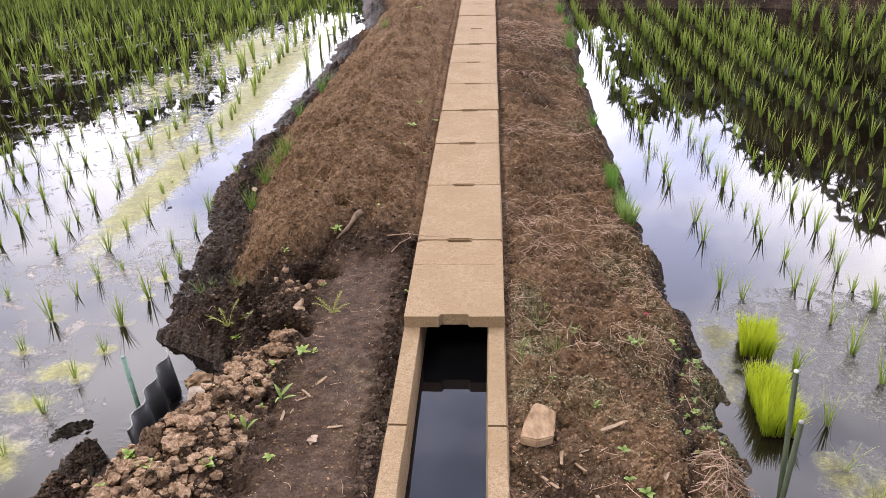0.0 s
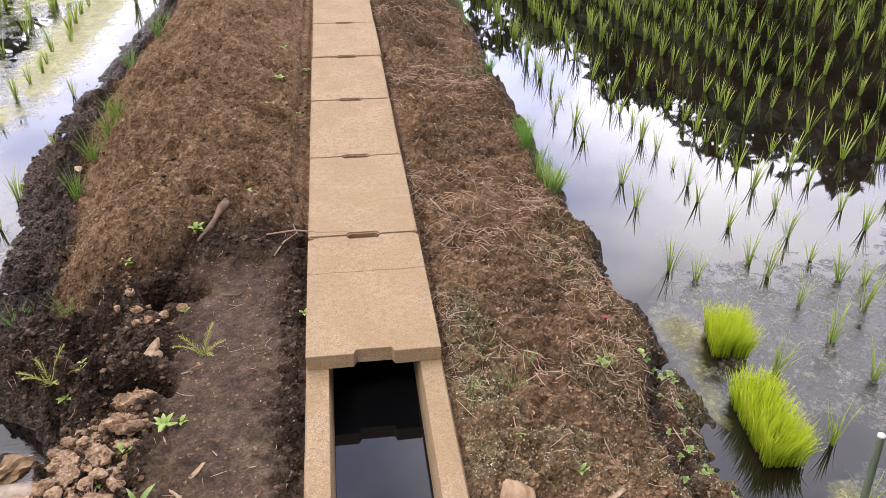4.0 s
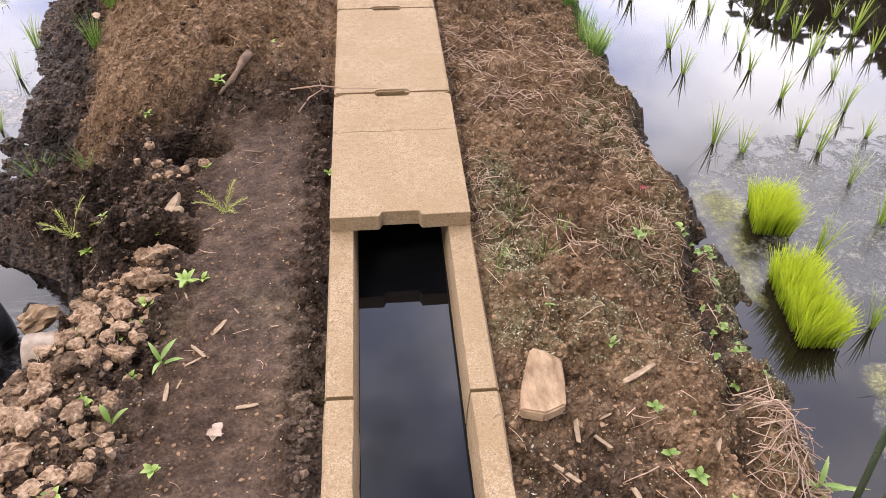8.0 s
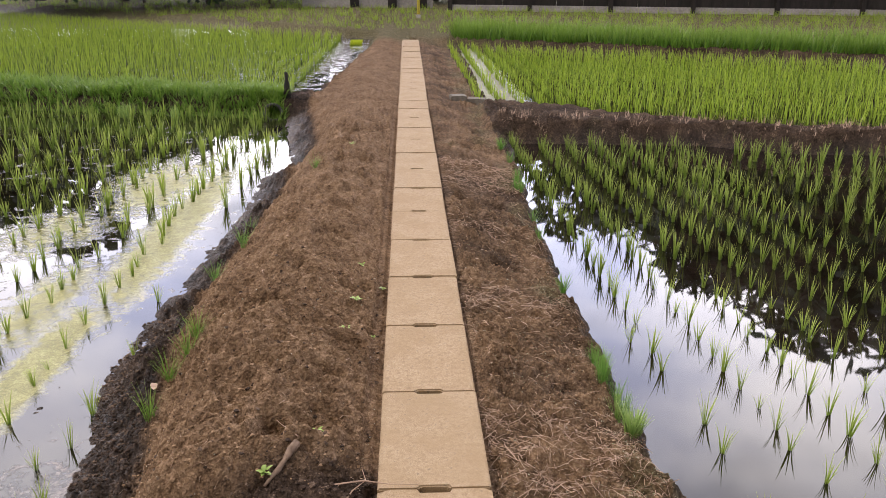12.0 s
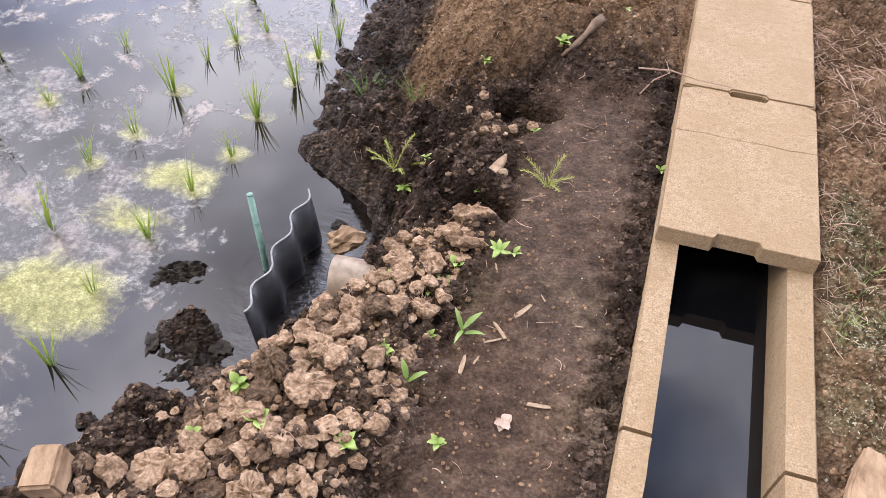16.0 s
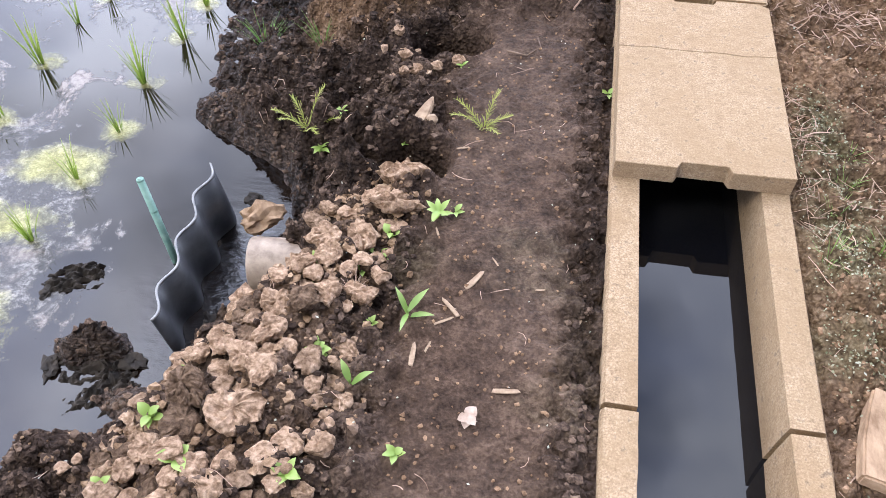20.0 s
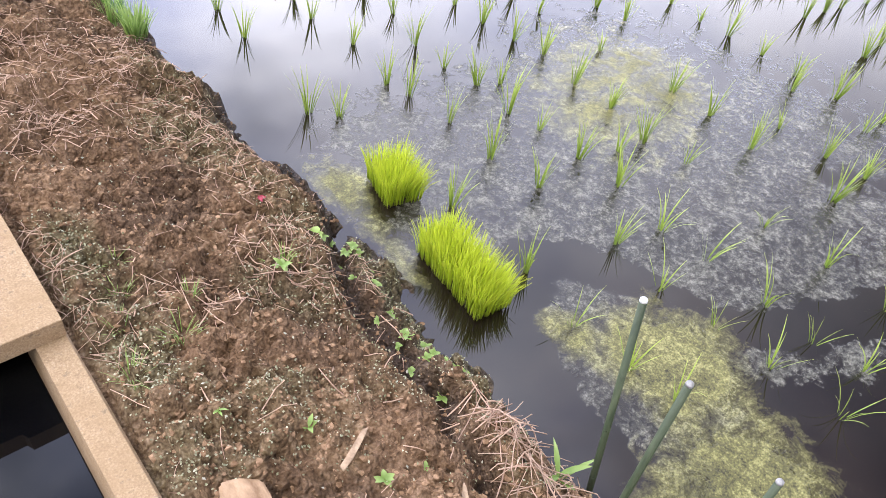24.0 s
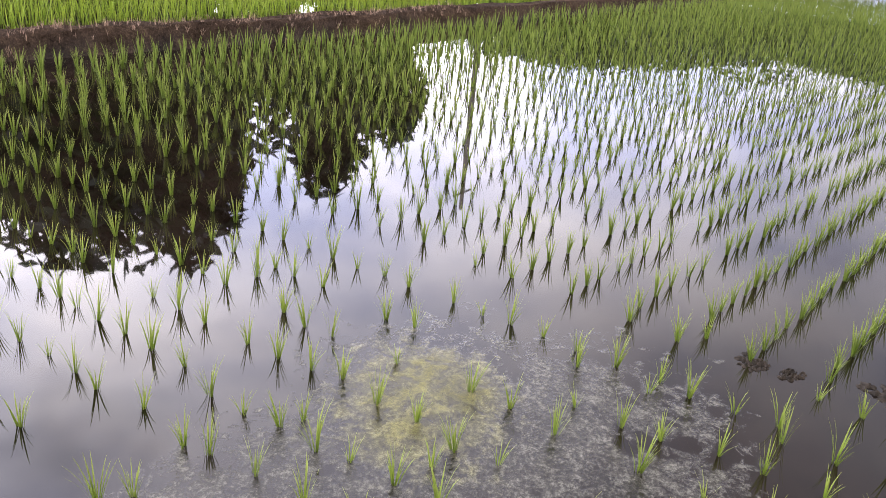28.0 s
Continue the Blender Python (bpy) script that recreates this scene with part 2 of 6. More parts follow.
def water_material():
    """Still, murky paddy water with a scum of algae where its masks say so."""
    k = Mat("paddy_water", 0.035, 0.5)
    p = k.where()

    def swirl(scale, detail, rough, twist):
        a = k.n.new("ShaderNodeTexNoise")
        for key, v in (("Scale", scale), ("Detail", detail), ("Roughness", rough), ("Distortion", twist)):
            a.inputs[key].default_value = v
        k.l.new(p, a.inputs["Vector"])
        return a.outputs["Fac"]

    def patches(mask, n, spread, soft):
        v = k.math("ADD", k.attr(mask), k.math("MULTIPLY", k.math("SUBTRACT", n, 0.5), spread))
        return k.ramp(v, (0.5 - soft, 0.0), (0.5 + soft, 1.0))

    wide, n1, n2, n3 = swirl(4.5, 9, 0.68, 0.9), swirl(14, 7, 0.7, 0.6), k.noise(p, 60, 5, 0.7), k.noise(p, 190, 3, 0.6)
    flecks = k.ramp(k.mix(0.5, k.cells(p, 85), k.cells(p, 170)), (0.20, 1.0), (0.42, 0.0))
    murk = k.ramp(k.noise(p, 1.6, 3), (0.4, (0.0055, 0.0035, 0.0024)), (0.62, (0.0150, 0.0100, 0.0070)))
    film = patches("film", k.mix(0.35, wide, n1), 2.2, 0.06)
    algae = patches("algae", k.mix(0.5, wide, n1), 1.5, 0.16)
    holes = k.ramp(k.mix(0.45, n1, n2), (0.42, 0.12), (0.56, 1.0))
    film = k.math("MULTIPLY", film, holes)
    scum = k.ramp(k.mix(0.3, k.mix(0.45, n1, n2), n3), (0.38, (0.012, 0.011, 0.0085)), (0.51, (0.050, 0.048, 0.037)), (0.64, (0.20, 0.19, 0.155)))
    scum = k.mix(k.math("MULTIPLY", flecks, 0.42), scum, (0.24, 0.235, 0.165))
    chalk = k.ramp(k.mix(0.3, k.mix(0.45, n1, n2), n3), (0.38, (0.022, 0.020, 0.018)), (0.51, (0.090, 0.084, 0.076)), (0.64, (0.30, 0.275, 0.25)))
    scum = k.mix(k.attr("pale"), scum, chalk)
    scum = k.mix(k.math("MULTIPLY", k.attr("pale"), k.ramp(wide, (0.50, 0.0), (0.62, 0.7))), scum, (0.26, 0.21, 0.175))
    clumps = k.mix(0.35, k.mix(0.5, n2, n3), n1)
    olive = k.ramp(clumps, (0.38, (0.022, 0.020, 0.010)), (0.50, (0.115, 0.108, 0.036)), (0.63, (0.34, 0.32, 0.125)))
    lime = k.ramp(clumps, (0.36, (0.085, 0.078, 0.026)), (0.50, (0.25, 0.235, 0.085)), (0.62, (0.50, 0.47, 0.23)))
    weed = k.mix(k.attr("pale"), olive, lime)
    c = k.mix(film, murk, scum)
    c = k.mix(algae, c, weed)
    k.put("Base Color", c)
    cover = k.math("MAXIMUM", k.math("MULTIPLY", film, 0.7), algae)
    k.put("IOR", k.math("SUBTRACT", 1.54, k.math("MULTIPLY", cover, 0.18)))
    k.put("Roughness", k.ramp(cover, (0.0, 0.02), (0.6, 0.16), (1.0, 0.5)))
    stir = k.math("MULTIPLY", k.attr("ripple"), k.noise(k.scaled(p, (1.0, 2.2, 1.0)), 17, 4, 0.6))
    k.bump(k.math("ADD", k.math("MULTIPLY", cover, k.mix(0.5, n2, flecks)), k.math("MULTIPLY", stir, 4.0)), 0.32, 0.008)
    return k.m


def channel_water_material():
    k = Mat("channel_water", 0.02, 0.5)
    k.put("IOR", 1.42)
    p = k.where()
    k.put("Base Color", k.ramp(k.noise(p, 6, 4), (0.4, (0.003, 0.0032, 0.0042)), (0.6, (0.006, 0.0062, 0.007))))
    return k.bump(k.noise(p, 5, 2), 0.06, 0.01).m


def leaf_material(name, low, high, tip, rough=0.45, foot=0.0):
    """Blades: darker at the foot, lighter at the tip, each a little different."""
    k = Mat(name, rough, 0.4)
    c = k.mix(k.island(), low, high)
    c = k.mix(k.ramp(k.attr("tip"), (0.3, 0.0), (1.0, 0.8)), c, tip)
    # foot: near-black at the base, shade low in the tuft painted in
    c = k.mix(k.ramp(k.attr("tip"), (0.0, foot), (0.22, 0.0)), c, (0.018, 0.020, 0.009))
    k.put("Base Color", c)
    t = k.n.new("ShaderNodeBsdfTranslucent")
    k.l.new(c, t.inputs[0])
    s = k.n.new("ShaderNodeMixShader")
    s.inputs[0].default_value = 0.33
    k.l.new(k.b.outputs[0], s.inputs[1])
    k.l.new(t.outputs[0], s.inputs[2])
    k.l.new(s.outputs[0], k.n["Material Output"].inputs[0])
    return k.m


def plain_material(name, a, b, scale=40, rough=0.7, spec=0.4, bump=0.3, stretch=(1, 1, 1), metal=0.0):
    """Two tones of one surface, broken by noise at two scales."""
    k = Mat(name, rough, spec)
    p = k.scaled(k.coords(), stretch)
    n1, n2 = k.noise(p, scale, 5, 0.65), k.noise(p, scale * 0.15, 3)
    k.put("Base Color", k.ramp(k.mix(0.4, n1, n2), (0.36, a), (0.64, b)))
    k.put("Metallic", metal)
    return k.bump(n1, bump, 0.004).m


SOIL = soil_material()
CONCRETE = concrete_material()
WATER = water_material()
CHANNEL_WATER = channel_water_material()
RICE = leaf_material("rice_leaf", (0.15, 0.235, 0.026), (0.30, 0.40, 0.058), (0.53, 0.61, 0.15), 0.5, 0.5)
# RICE again but darker: the shaded side of backlit leaves, as colour
RICE_MID_SHADED = leaf_material("rice_leaf_mid_shaded", (0.11, 0.175, 0.020), (0.225, 0.305, 0.045), (0.42, 0.50, 0.12), 0.5, 0.5)
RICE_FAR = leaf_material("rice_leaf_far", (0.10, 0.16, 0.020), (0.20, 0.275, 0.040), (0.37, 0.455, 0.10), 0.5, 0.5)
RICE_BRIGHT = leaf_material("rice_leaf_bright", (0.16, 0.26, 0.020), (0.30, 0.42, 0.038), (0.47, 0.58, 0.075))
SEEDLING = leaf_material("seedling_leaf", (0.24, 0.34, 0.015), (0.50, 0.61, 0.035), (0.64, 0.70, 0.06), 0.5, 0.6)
WEED = leaf_material("weed_leaf", (0.13, 0.23, 0.045), (0.25, 0.36, 0.08), (0.42, 0.54, 0.18))
SPROUT = leaf_material("sprout_leaf", (0.20, 0.31, 0.05), (0.34, 0.46, 0.10), (0.50, 0.62, 0.20))
GRASS = leaf_material("grass_leaf", (0.07, 0.17, 0.025), (0.15, 0.30, 0.05), (0.25, 0.42, 0.09))
VERGE = leaf_material("verge_leaf", (0.07, 0.16, 0.018), (0.16, 0.28, 0.035), (0.30, 0.42, 0.08))
LAWN = leaf_material("lawn_leaf", (0.17, 0.27, 0.025), (0.30, 0.41, 0.045), (0.42, 0.52, 0.08))
TREE_LEAF = leaf_material("tree_leaf", (0.018, 0.035, 0.010), (0.04, 0.07, 0.018), (0.05, 0.09, 0.02))
STRAW = leaf_material("dry_straw", (0.27, 0.160, 0.105), (0.74, 0.54, 0.40), (0.66, 0.48, 0.35), 0.8)
DEAD = leaf_material("dead_grass_dark", (0.022, 0.014, 0.010), (0.075, 0.048, 0.032), (0.13, 0.085, 0.056), 0.9)
WOOD = plain_material("bleached_wood", (0.20, 0.132, 0.080), (0.46, 0.335, 0.215), 60, 0.8, 0.3, 0.5, (1, 1, 0.15))
STONE = plain_material("tan_stone", (0.19, 0.118, 0.066), (0.50, 0.345, 0.212), 38, 0.9, 0.2, 1.0, (1, 0.45, 1))
BRANCH = plain_material("branch_bark", (0.10, 0.065, 0.042), (0.25, 0.17, 0.115), 50, 0.85, 0.3, 0.6)
PVC = plain_material("pipe_plastic", (0.16, 0.115, 0.08), (0.42, 0.325, 0.235), 30, 0.5, 0.4, 0.15)
BOARD = plain_material("black_board", (0.020, 0.021, 0.022), (0.055, 0.057, 0.060), 30, 0.34, 0.5, 0.15)
BROWN_BOARD = plain_material("dark_brown_board", (0.030, 0.018, 0.012), (0.085, 0.052, 0.034), 30, 0.7, 0.3, 0.3)
BOARD_RIM = plain_material("board_rim", (0.16, 0.155, 0.15), (0.34, 0.33, 0.31), 50, 0.6, 0.4, 0.2)
STAKE = plain_material("green_stake", (0.14, 0.26, 0.20), (0.30, 0.44, 0.35), 40, 0.5, 0.4, 0.15)
POST = plain_material("dark_green_stake", (0.030, 0.045, 0.022), (0.085, 0.105, 0.055), 60, 0.55, 0.4, 0.3, (1, 1, 0.2))
PALE = plain_material("pale_scrap", (0.28, 0.19, 0.13), (0.52, 0.40, 0.31), 60, 0.8)
WHITE_CAP = plain_material("stake_cap", (0.5, 0.5, 0.47), (0.75, 0.75, 0.72), 60, 0.6)
BARK = plain_material("tree_bark", (0.04, 0.03, 0.022), (0.11, 0.085, 0.06), 18, 0.9, 0.2, 0.7)
DARK_WOOD = plain_material("dark_planking", (0.010, 0.008, 0.007), (0.032, 0.025, 0.021), 8, 0.8, 0.3, 0.4, (1, 1, 0.2))
GREY_WALL = plain_material("grey_wall", (0.24, 0.215, 0.19), (0.42, 0.385, 0.35), 12, 0.9, 0.25, 0.3)
BARK_GREY = plain_material("dirty_concrete", (0.10, 0.085, 0.065), (0.24, 0.21, 0.17), 20, 0.9, 0.25, 0.4)
YELLOW = plain_material("yellow_paint", (0.62, 0.50, 0.06), (0.80, 0.66, 0.12), 20, 0.5)
RED = plain_material("red_leaf", (0.18, 0.012, 0.025), (0.36, 0.03, 0.05), 80, 0.6)
BLACK_PIPE = plain_material("black_pipe", (0.015, 0.014, 0.013), (0.05, 0.046, 0.042), 30, 0.6)
MUD = plain_material("seedling_mud", (0.010, 0.008, 0.006), (0.050, 0.038, 0.026), 40, 0.8, 0.3, 1.0)


# ---- tools ----
def mesh_of(name, verts, faces, material, smooth=False, **attrs):
    """A mesh from arrays: verts (n, 3), faces (m, 3 or 4), point values by name."""
    verts, faces = np.asarray(verts, np.float32), np.asarray(faces, np.int32)
    me = bpy.data.meshes.new(name)
    side = faces.shape[1]
    me.vertices.add(len(verts))
    me.vertices.foreach_set("co", verts.ravel())
    me.loops.add(faces.size)
    me.loops.foreach_set("vertex_index", faces.ravel())
    me.polygons.add(len(faces))
    me.polygons.foreach_set("loop_start", np.arange(0, faces.size, side, dtype=np.int32))
    me.polygons.foreach_set("use_smooth", np.full(len(faces), smooth))
    for key, value in attrs.items():
        me.attributes.new(key, "FLOAT", "POINT").data.foreach_set("value", np.asarray(value, np.float32))
    me.update(calc_edges=True)
    me.materials.append(material)
    return me


def part(name, bm, material, parent=None, label="", smooth=True):
    """Links a bmesh, or a ready mesh, as one object under a thing or a part."""
    if isinstance(bm, bpy.types.Mesh):
        me = bm
    else:
        me = bpy.data.meshes.new(name)
        bm.to_mesh(me)
        bm.free()
        me.materials.append(material)
        me.polygons.foreach_set("use_smooth", [smooth] * len(me.polygons))
    ob = new(name, me)
    ob.parent = parent
    return tagged(ob, label)


def thing(name, m, label, category, group="", kind=""):
    """An empty at the base of a thing, which parents its parts."""
    ob = new(name)
    ob.empty_display_size = 0.05
    ob.matrix_world = m
    return tagged(ob, label, category, group, kind)


def lattice(x, y, seed):
    """Hashed values between 0 and 1 at whole-number places."""
    h = (x.astype(np.int64) * 374761393 + y.astype(np.int64) * 668265263 + seed * 982451653) & 0x7FFFFFFF
    h = ((h ^ (h >> 13)) * 1274126177) & 0x7FFFFFFF
    return ((h ^ (h >> 16)) & 0xFFFF) / 65535.0


def grain(x, y, scale, seed=0, octaves=4, gain=0.5):
    """Layered smooth noise, about -1 to 1."""
    out, amp, total = np.zeros(np.broadcast(x, y).shape), 1.0, 0.0
    for o in range(octaves):
        u, v = x * scale * 2**o + 31.7 * o, y * scale * 2**o + 17.3 * o
        iu, iv = np.floor(u), np.floor(v)
        fu, fv = u - iu, v - iv
        fu, fv = fu * fu * (3 - 2 * fu), fv * fv * (3 - 2 * fv)
        a, b = lattice(iu, iv, seed + o), lattice(iu + 1, iv, seed + o)
        c, d = lattice(iu, iv + 1, seed + o), lattice(iu + 1, iv + 1, seed + o)
        out += amp * ((a * (1 - fu) + b * fu) * (1 - fv) + (c * (1 - fu) + d * fu) * fv)
        total += amp
        amp *= gain
    return out / total * 2 - 1


def pebbles(x, y, scale, seed=0):
    """Distance to the nearest of scattered points, in cells: lumps where it is small."""
    u, v = x * scale, y * scale
    iu, iv = np.floor(u), np.floor(v)
    best = np.full(np.broadcast(x, y).shape, 9.0)
    for i in (-1, 0, 1):
        for j in (-1, 0, 1):
            px, py = iu + i + lattice(iu + i, iv + j, seed), iv + j + lattice(iu + i, iv + j, seed + 7)
            best = np.minimum(best, (px - u) ** 2 + (py - v) ** 2)
    return np.sqrt(best)


def ease(a, b, v):
    s = np.clip((v - a) / (b - a), 0, 1)
    return s * s * (3 - 2 * s)


def steps(lo, a, b, hi, fine, grow_lo, grow_hi):
    """Places from lo to hi, evenly fine between a and b and ever wider outside."""
    out = list(np.arange(a, b, fine))
    d, v = fine, out[-1]
    while v < hi:
        d *= 1 + grow_hi
        v += d
        out.append(v)
    d, v = fine, a
    left = []
    while v > lo:
        d *= 1 + grow_lo
        v -= d
        left.append(v)
    return np.array(left[::-1] + out)


def sheet(xs, ys, height):
    """A grid of points over xs and ys with its quads."""
    gx, gy = np.meshgrid(xs, ys)
    nx = len(xs)
    i, j = np.meshgrid(np.arange(nx - 1), np.arange(len(ys) - 1))
    k = (j * nx + i).ravel()
    return gx, gy, np.stack([k, k + 1, k + 1 + nx, k + nx], 1)


# ---- the ground: one sheet, with the bank between two paddies ----
WATER_Z = -0.33
TERRACE_Z = -0.22
LEFT_Y = (-4, -1.2, -0.72, -0.66, -0.42, -0.2, 0.09, 0.2, 0.27, 0.34, 0.81, 1.1, 1.55, 2.1, 2.9, 3.8, 4.5, 5.7, 6.4, 8.8, 10, 18)
LEFT_X = (-1.9, -1.5, -1.29, -1.17, -1.05, -0.90, -0.95, -1.06, -1.24, -1.33, -1.40, -1.43, -1.49, -1.60, -1.54, -1.51, -1.46, -1.48, -1.32, -1.70, -1.75, -1.30)
RIGHT_Y = (-4, -0.48, 0.0, 0.33, 0.56, 0.87, 1.4, 2.4, 3.1, 4.3, 6.35, 7.3, 18)
RIGHT_X = (0.93, 0.95, 1.02, 0.976, 0.968, 0.943, 0.93, 0.955, 0.92, 0.965, 1.08, 1.12, 1.35)


def ground_height(x, y):
    """Height of the soil at x, y, without its finest relief."""
    wob = 0.055 * grain(x, y, 8, 5, 3)
    dl, dr = x - np.interp(y, LEFT_Y, LEFT_X) + wob, np.interp(y, RIGHT_Y, RIGHT_X) - x + wob
    mound = ease(0.50, 0.85, y) * (1 - 0.5 * ease(4, 9, y))
    top_l = -0.062 + 0.035 * ease(-0.35, -0.75, x) * ease(-0.05, -0.4, y) - 0.03 * ease(-0.7, -1.0, x)
    top_l = top_l + mound * 0.125 * np.exp(-(((x + 0.66) / 0.34) ** 2)) + 0.02 * mound
    zl = -0.43 + ease(-0.09, 0.22, dl) * (top_l + 0.43)
    shelf = -0.43 + ease(-0.10, 0.08, dl) * 0.105 + ease(0.02, 0.40, dl) * 0.125
    shelf = shelf + ease(0.30, 0.56, dl) * (top_l - shelf)
    zl = zl + ease(0.10, 0.38, y) * (shelf - zl)
    top_r = -0.045 - 0.125 * ease(0.2, 0.85, x) - 0.03 * np.exp(-(((x - 0.36) / 0.12) ** 2 + ((y + 0.75) / 0.25) ** 2))
    zr = -0.43 + ease(-0.09, 0.20, dr) * (top_r + 0.43)
    z = np.where(x < 0, zl, zr)
    # cross banks between the terraces
    foot = np.interp(x, (1.1, 3.3, 4.2, 8.5, 60), (7.3, 7.15, 6.7, 6.4, 6.3))
    thick = 0.5 + 1.1 * ease(3.5, 1.2, x)
    right = ease(0.0, 0.18, y - foot + 0.3 * wob) * (x > 0.4) * ease(0.5, 1.0, x)
    back = ease(foot + thick, foot + thick + 0.25, y)
    zc = -0.43 + right * (0.36 - 0.28 * back)
    z = np.where(x > 0.4, np.maximum(z, zc), z)
    foot = 8.9 - 0.2 * (x + 1.8)
    left = ease(0.0, 0.4, y - foot) * (x < -0.9)
    back = ease(1.0, 1.4, y - foot - 0.12 * np.clip(-x - 2, 0, 8))
    zc = -0.43 + left * (0.34 - 0.26 * back)
    z = np.where(x < -0.9, np.maximum(z, zc), z)
    # the far lane and the rise behind it
    edge = np.where(x > 0, np.maximum(12.6, 17.7 - 0.43 * np.clip(x - 1.4, 0, 30)), 20.5 + 0.9 * np.clip(-x - 1.2, 0, 30))
    z = np.maximum(z, -0.45 + 0.45 * ease(-0.3, 0.5, y - edge) + 0.16 * ease(1.5, 8, y - edge))
    return z


xs = steps(-170, -1.62, 1.12, 170, 0.0098, 0.08, 0.08)
ys = steps(-60, -1.40, 1.9, 260, 0.0098, 0.10, 0.0145)
ys = np.concatenate([ys[ys < 24], np.geomspace(24.2, 300, 36)])
gx, gy, quads = sheet(xs, ys, None)
gz = ground_height(gx, gy)
above = ease(-0.37, -0.26, gz)
left_path = np.exp(-(((gx + 0.39) / 0.17) ** 4)) * ease(0.75, 0.45, gy) * ease(-0.19, -0.28, gx + 0.03 * grain(gx, gy, 9, 33, 3))
left_path = np.clip(left_path, 0, 1)
from_left = gx - np.interp(gy, LEFT_Y, LEFT_X)
dug = ease(0.45, 0.85, gy) * (gx < 0)
brown_mound = dug * ease(0.30, 0.45, from_left)
# the middle line and half width of the field of dried clods
CLOD_Y, CLOD_X, CLOD_W = (-1.0, -0.85, -0.65, -0.4, -0.15, -0.02), (-0.90, -0.86, -0.80, -0.765, -0.67, -0.63), (0.24, 0.20, 0.17, 0.14, 0.085, 0.04)
clods_here = np.exp(-(((gx - np.interp(gy, CLOD_Y, CLOD_X)) / np.interp(gy, CLOD_Y, CLOD_W)) ** 4)) * ease(0.02, -0.12, gy) * (gx < 0)


def dome(scale, seed, r):
    """Round lumps of one size strewn over the sheet."""
    return np.sqrt(np.maximum(0, r * r - pebbles(gx + 0.012 * grain(gx, gy, 30, seed, 2), gy + 0.012 * grain(gx, gy, 30, seed + 3, 2), scale, seed) ** 2)) / scale


some = ease(0.0, 0.5, grain(gx, gy, 3.1, 51, 3))
lump = (0.25 + 0.75 * some) * (0.85 * dome(12, 3, 0.42) + 0.95 * dome(21, 5, 0.47)) + dome(34, 9, 0.52)
crumbly = 0.034 * grain(gx, gy, 14, 2, 4) + 0.022 * grain(gx, gy, 45, 4, 2)
rough = 0.046 * grain(gx, gy, 4, 1, 3) + crumbly + lump - 0.020
from_right = np.interp(gy, RIGHT_Y, RIGHT_X) - gx
ragged = np.exp(-(((from_right - 0.07) / 0.10) ** 2)) - 0.35 * dug * np.exp(-(((from_left - 0.08) / 0.16) ** 2))
amount = (1 + 0.7 * ragged) * np.where(gx > 0, 0.78, 1.25 - 0.45 * brown_mound - 0.45 * clods_here) * (1 - 0.86 * left_path)
gz = gz + above * rough * amount + (1 - above) * 0.012 * grain(gx, gy, 9, 6, 3)
# foot holes pressed into the soft bank
for hx, hy, hr, hd in ((-0.592, 0.452, 0.088, 0.26), (-0.606, 0.012, 0.076, 0.17), (-0.62, 2.35, 0.07, 0.06), (-0.75, 3.7, 0.08, 0.06), (-0.68, 1.35, 0.09, 0.05), (-0.5, 1.75, 0.1, 0.045), (-0.72, 5.3, 0.1, 0.06), (-0.55, 2.9, 0.09, 0.04), (-0.85, 1.9, 0.1, 0.04), (0.42, 0.55, 0.06, 0.03), (0.45, 1.7, 0.07, 0.03)):
    dent = np.exp(-((((gx - hx) / hr) ** 2 + ((gy - hy) / (hr * 0.62)) ** 2) ** 2))
    gz -= hd * dent
    left_path *= 1 - dent * (hd > 0.1)
# older footprints, worn shallow
tread = random.Random(83)
for _ in range(64):
    hy = 0.75 + 6.5 * tread.random() ** 1.3
    hx, hr, hd = (tread.uniform(-1.0, -0.3) if tread.random() < 0.75 else tread.uniform(0.3, 0.75)), tread.uniform(0.05, 0.10), tread.uniform(0.025, 0.055)
    j0, j1 = np.searchsorted(ys, (hy - 0.25, hy + 0.25))
    i0, i1 = np.searchsorted(xs, (hx - 0.25, hx + 0.25))
    px, py = gx[j0:j1, i0:i1], gy[j0:j1, i0:i1]
    d2 = ((px - hx) / hr) ** 2 + ((py - hy) / (hr * 0.7)) ** 2
    gz[j0:j1, i0:i1] -= hd * np.exp(-(d2**2)) - 0.4 * hd * np.exp(-((np.sqrt(d2) - 1.5) ** 2) * 6)
# ridges of puddled mud standing out of the left paddy
for mx, my, mlx, mly, mh in ((-1.99, -0.22, 0.06, 0.16, 0.10), (-2.06, -0.34, 0.10, 0.05, 0.09), (-2.42, 0.9, 0.07, 0.2, 0.10), (-1.72, 1.75, 0.045, 0.45, 0.095), (-1.76, 3.0, 0.05, 0.5, 0.09), (-1.26, -0.43, 0.10, 0.05, 0.13), (-1.19, -0.40, 0.07, 0.05, 0.12), (-1.33, -0.71, 0.035, 0.035, 0.11), (-1.16, -0.52, 0.08, 0.05, 0.115)):
    gz += mh * np.exp(-(((gx - mx) / mlx) ** 2 + ((gy - my) / mly) ** 2)) * (1 + 0.5 * grain(gx, gy, 22, 8, 3))
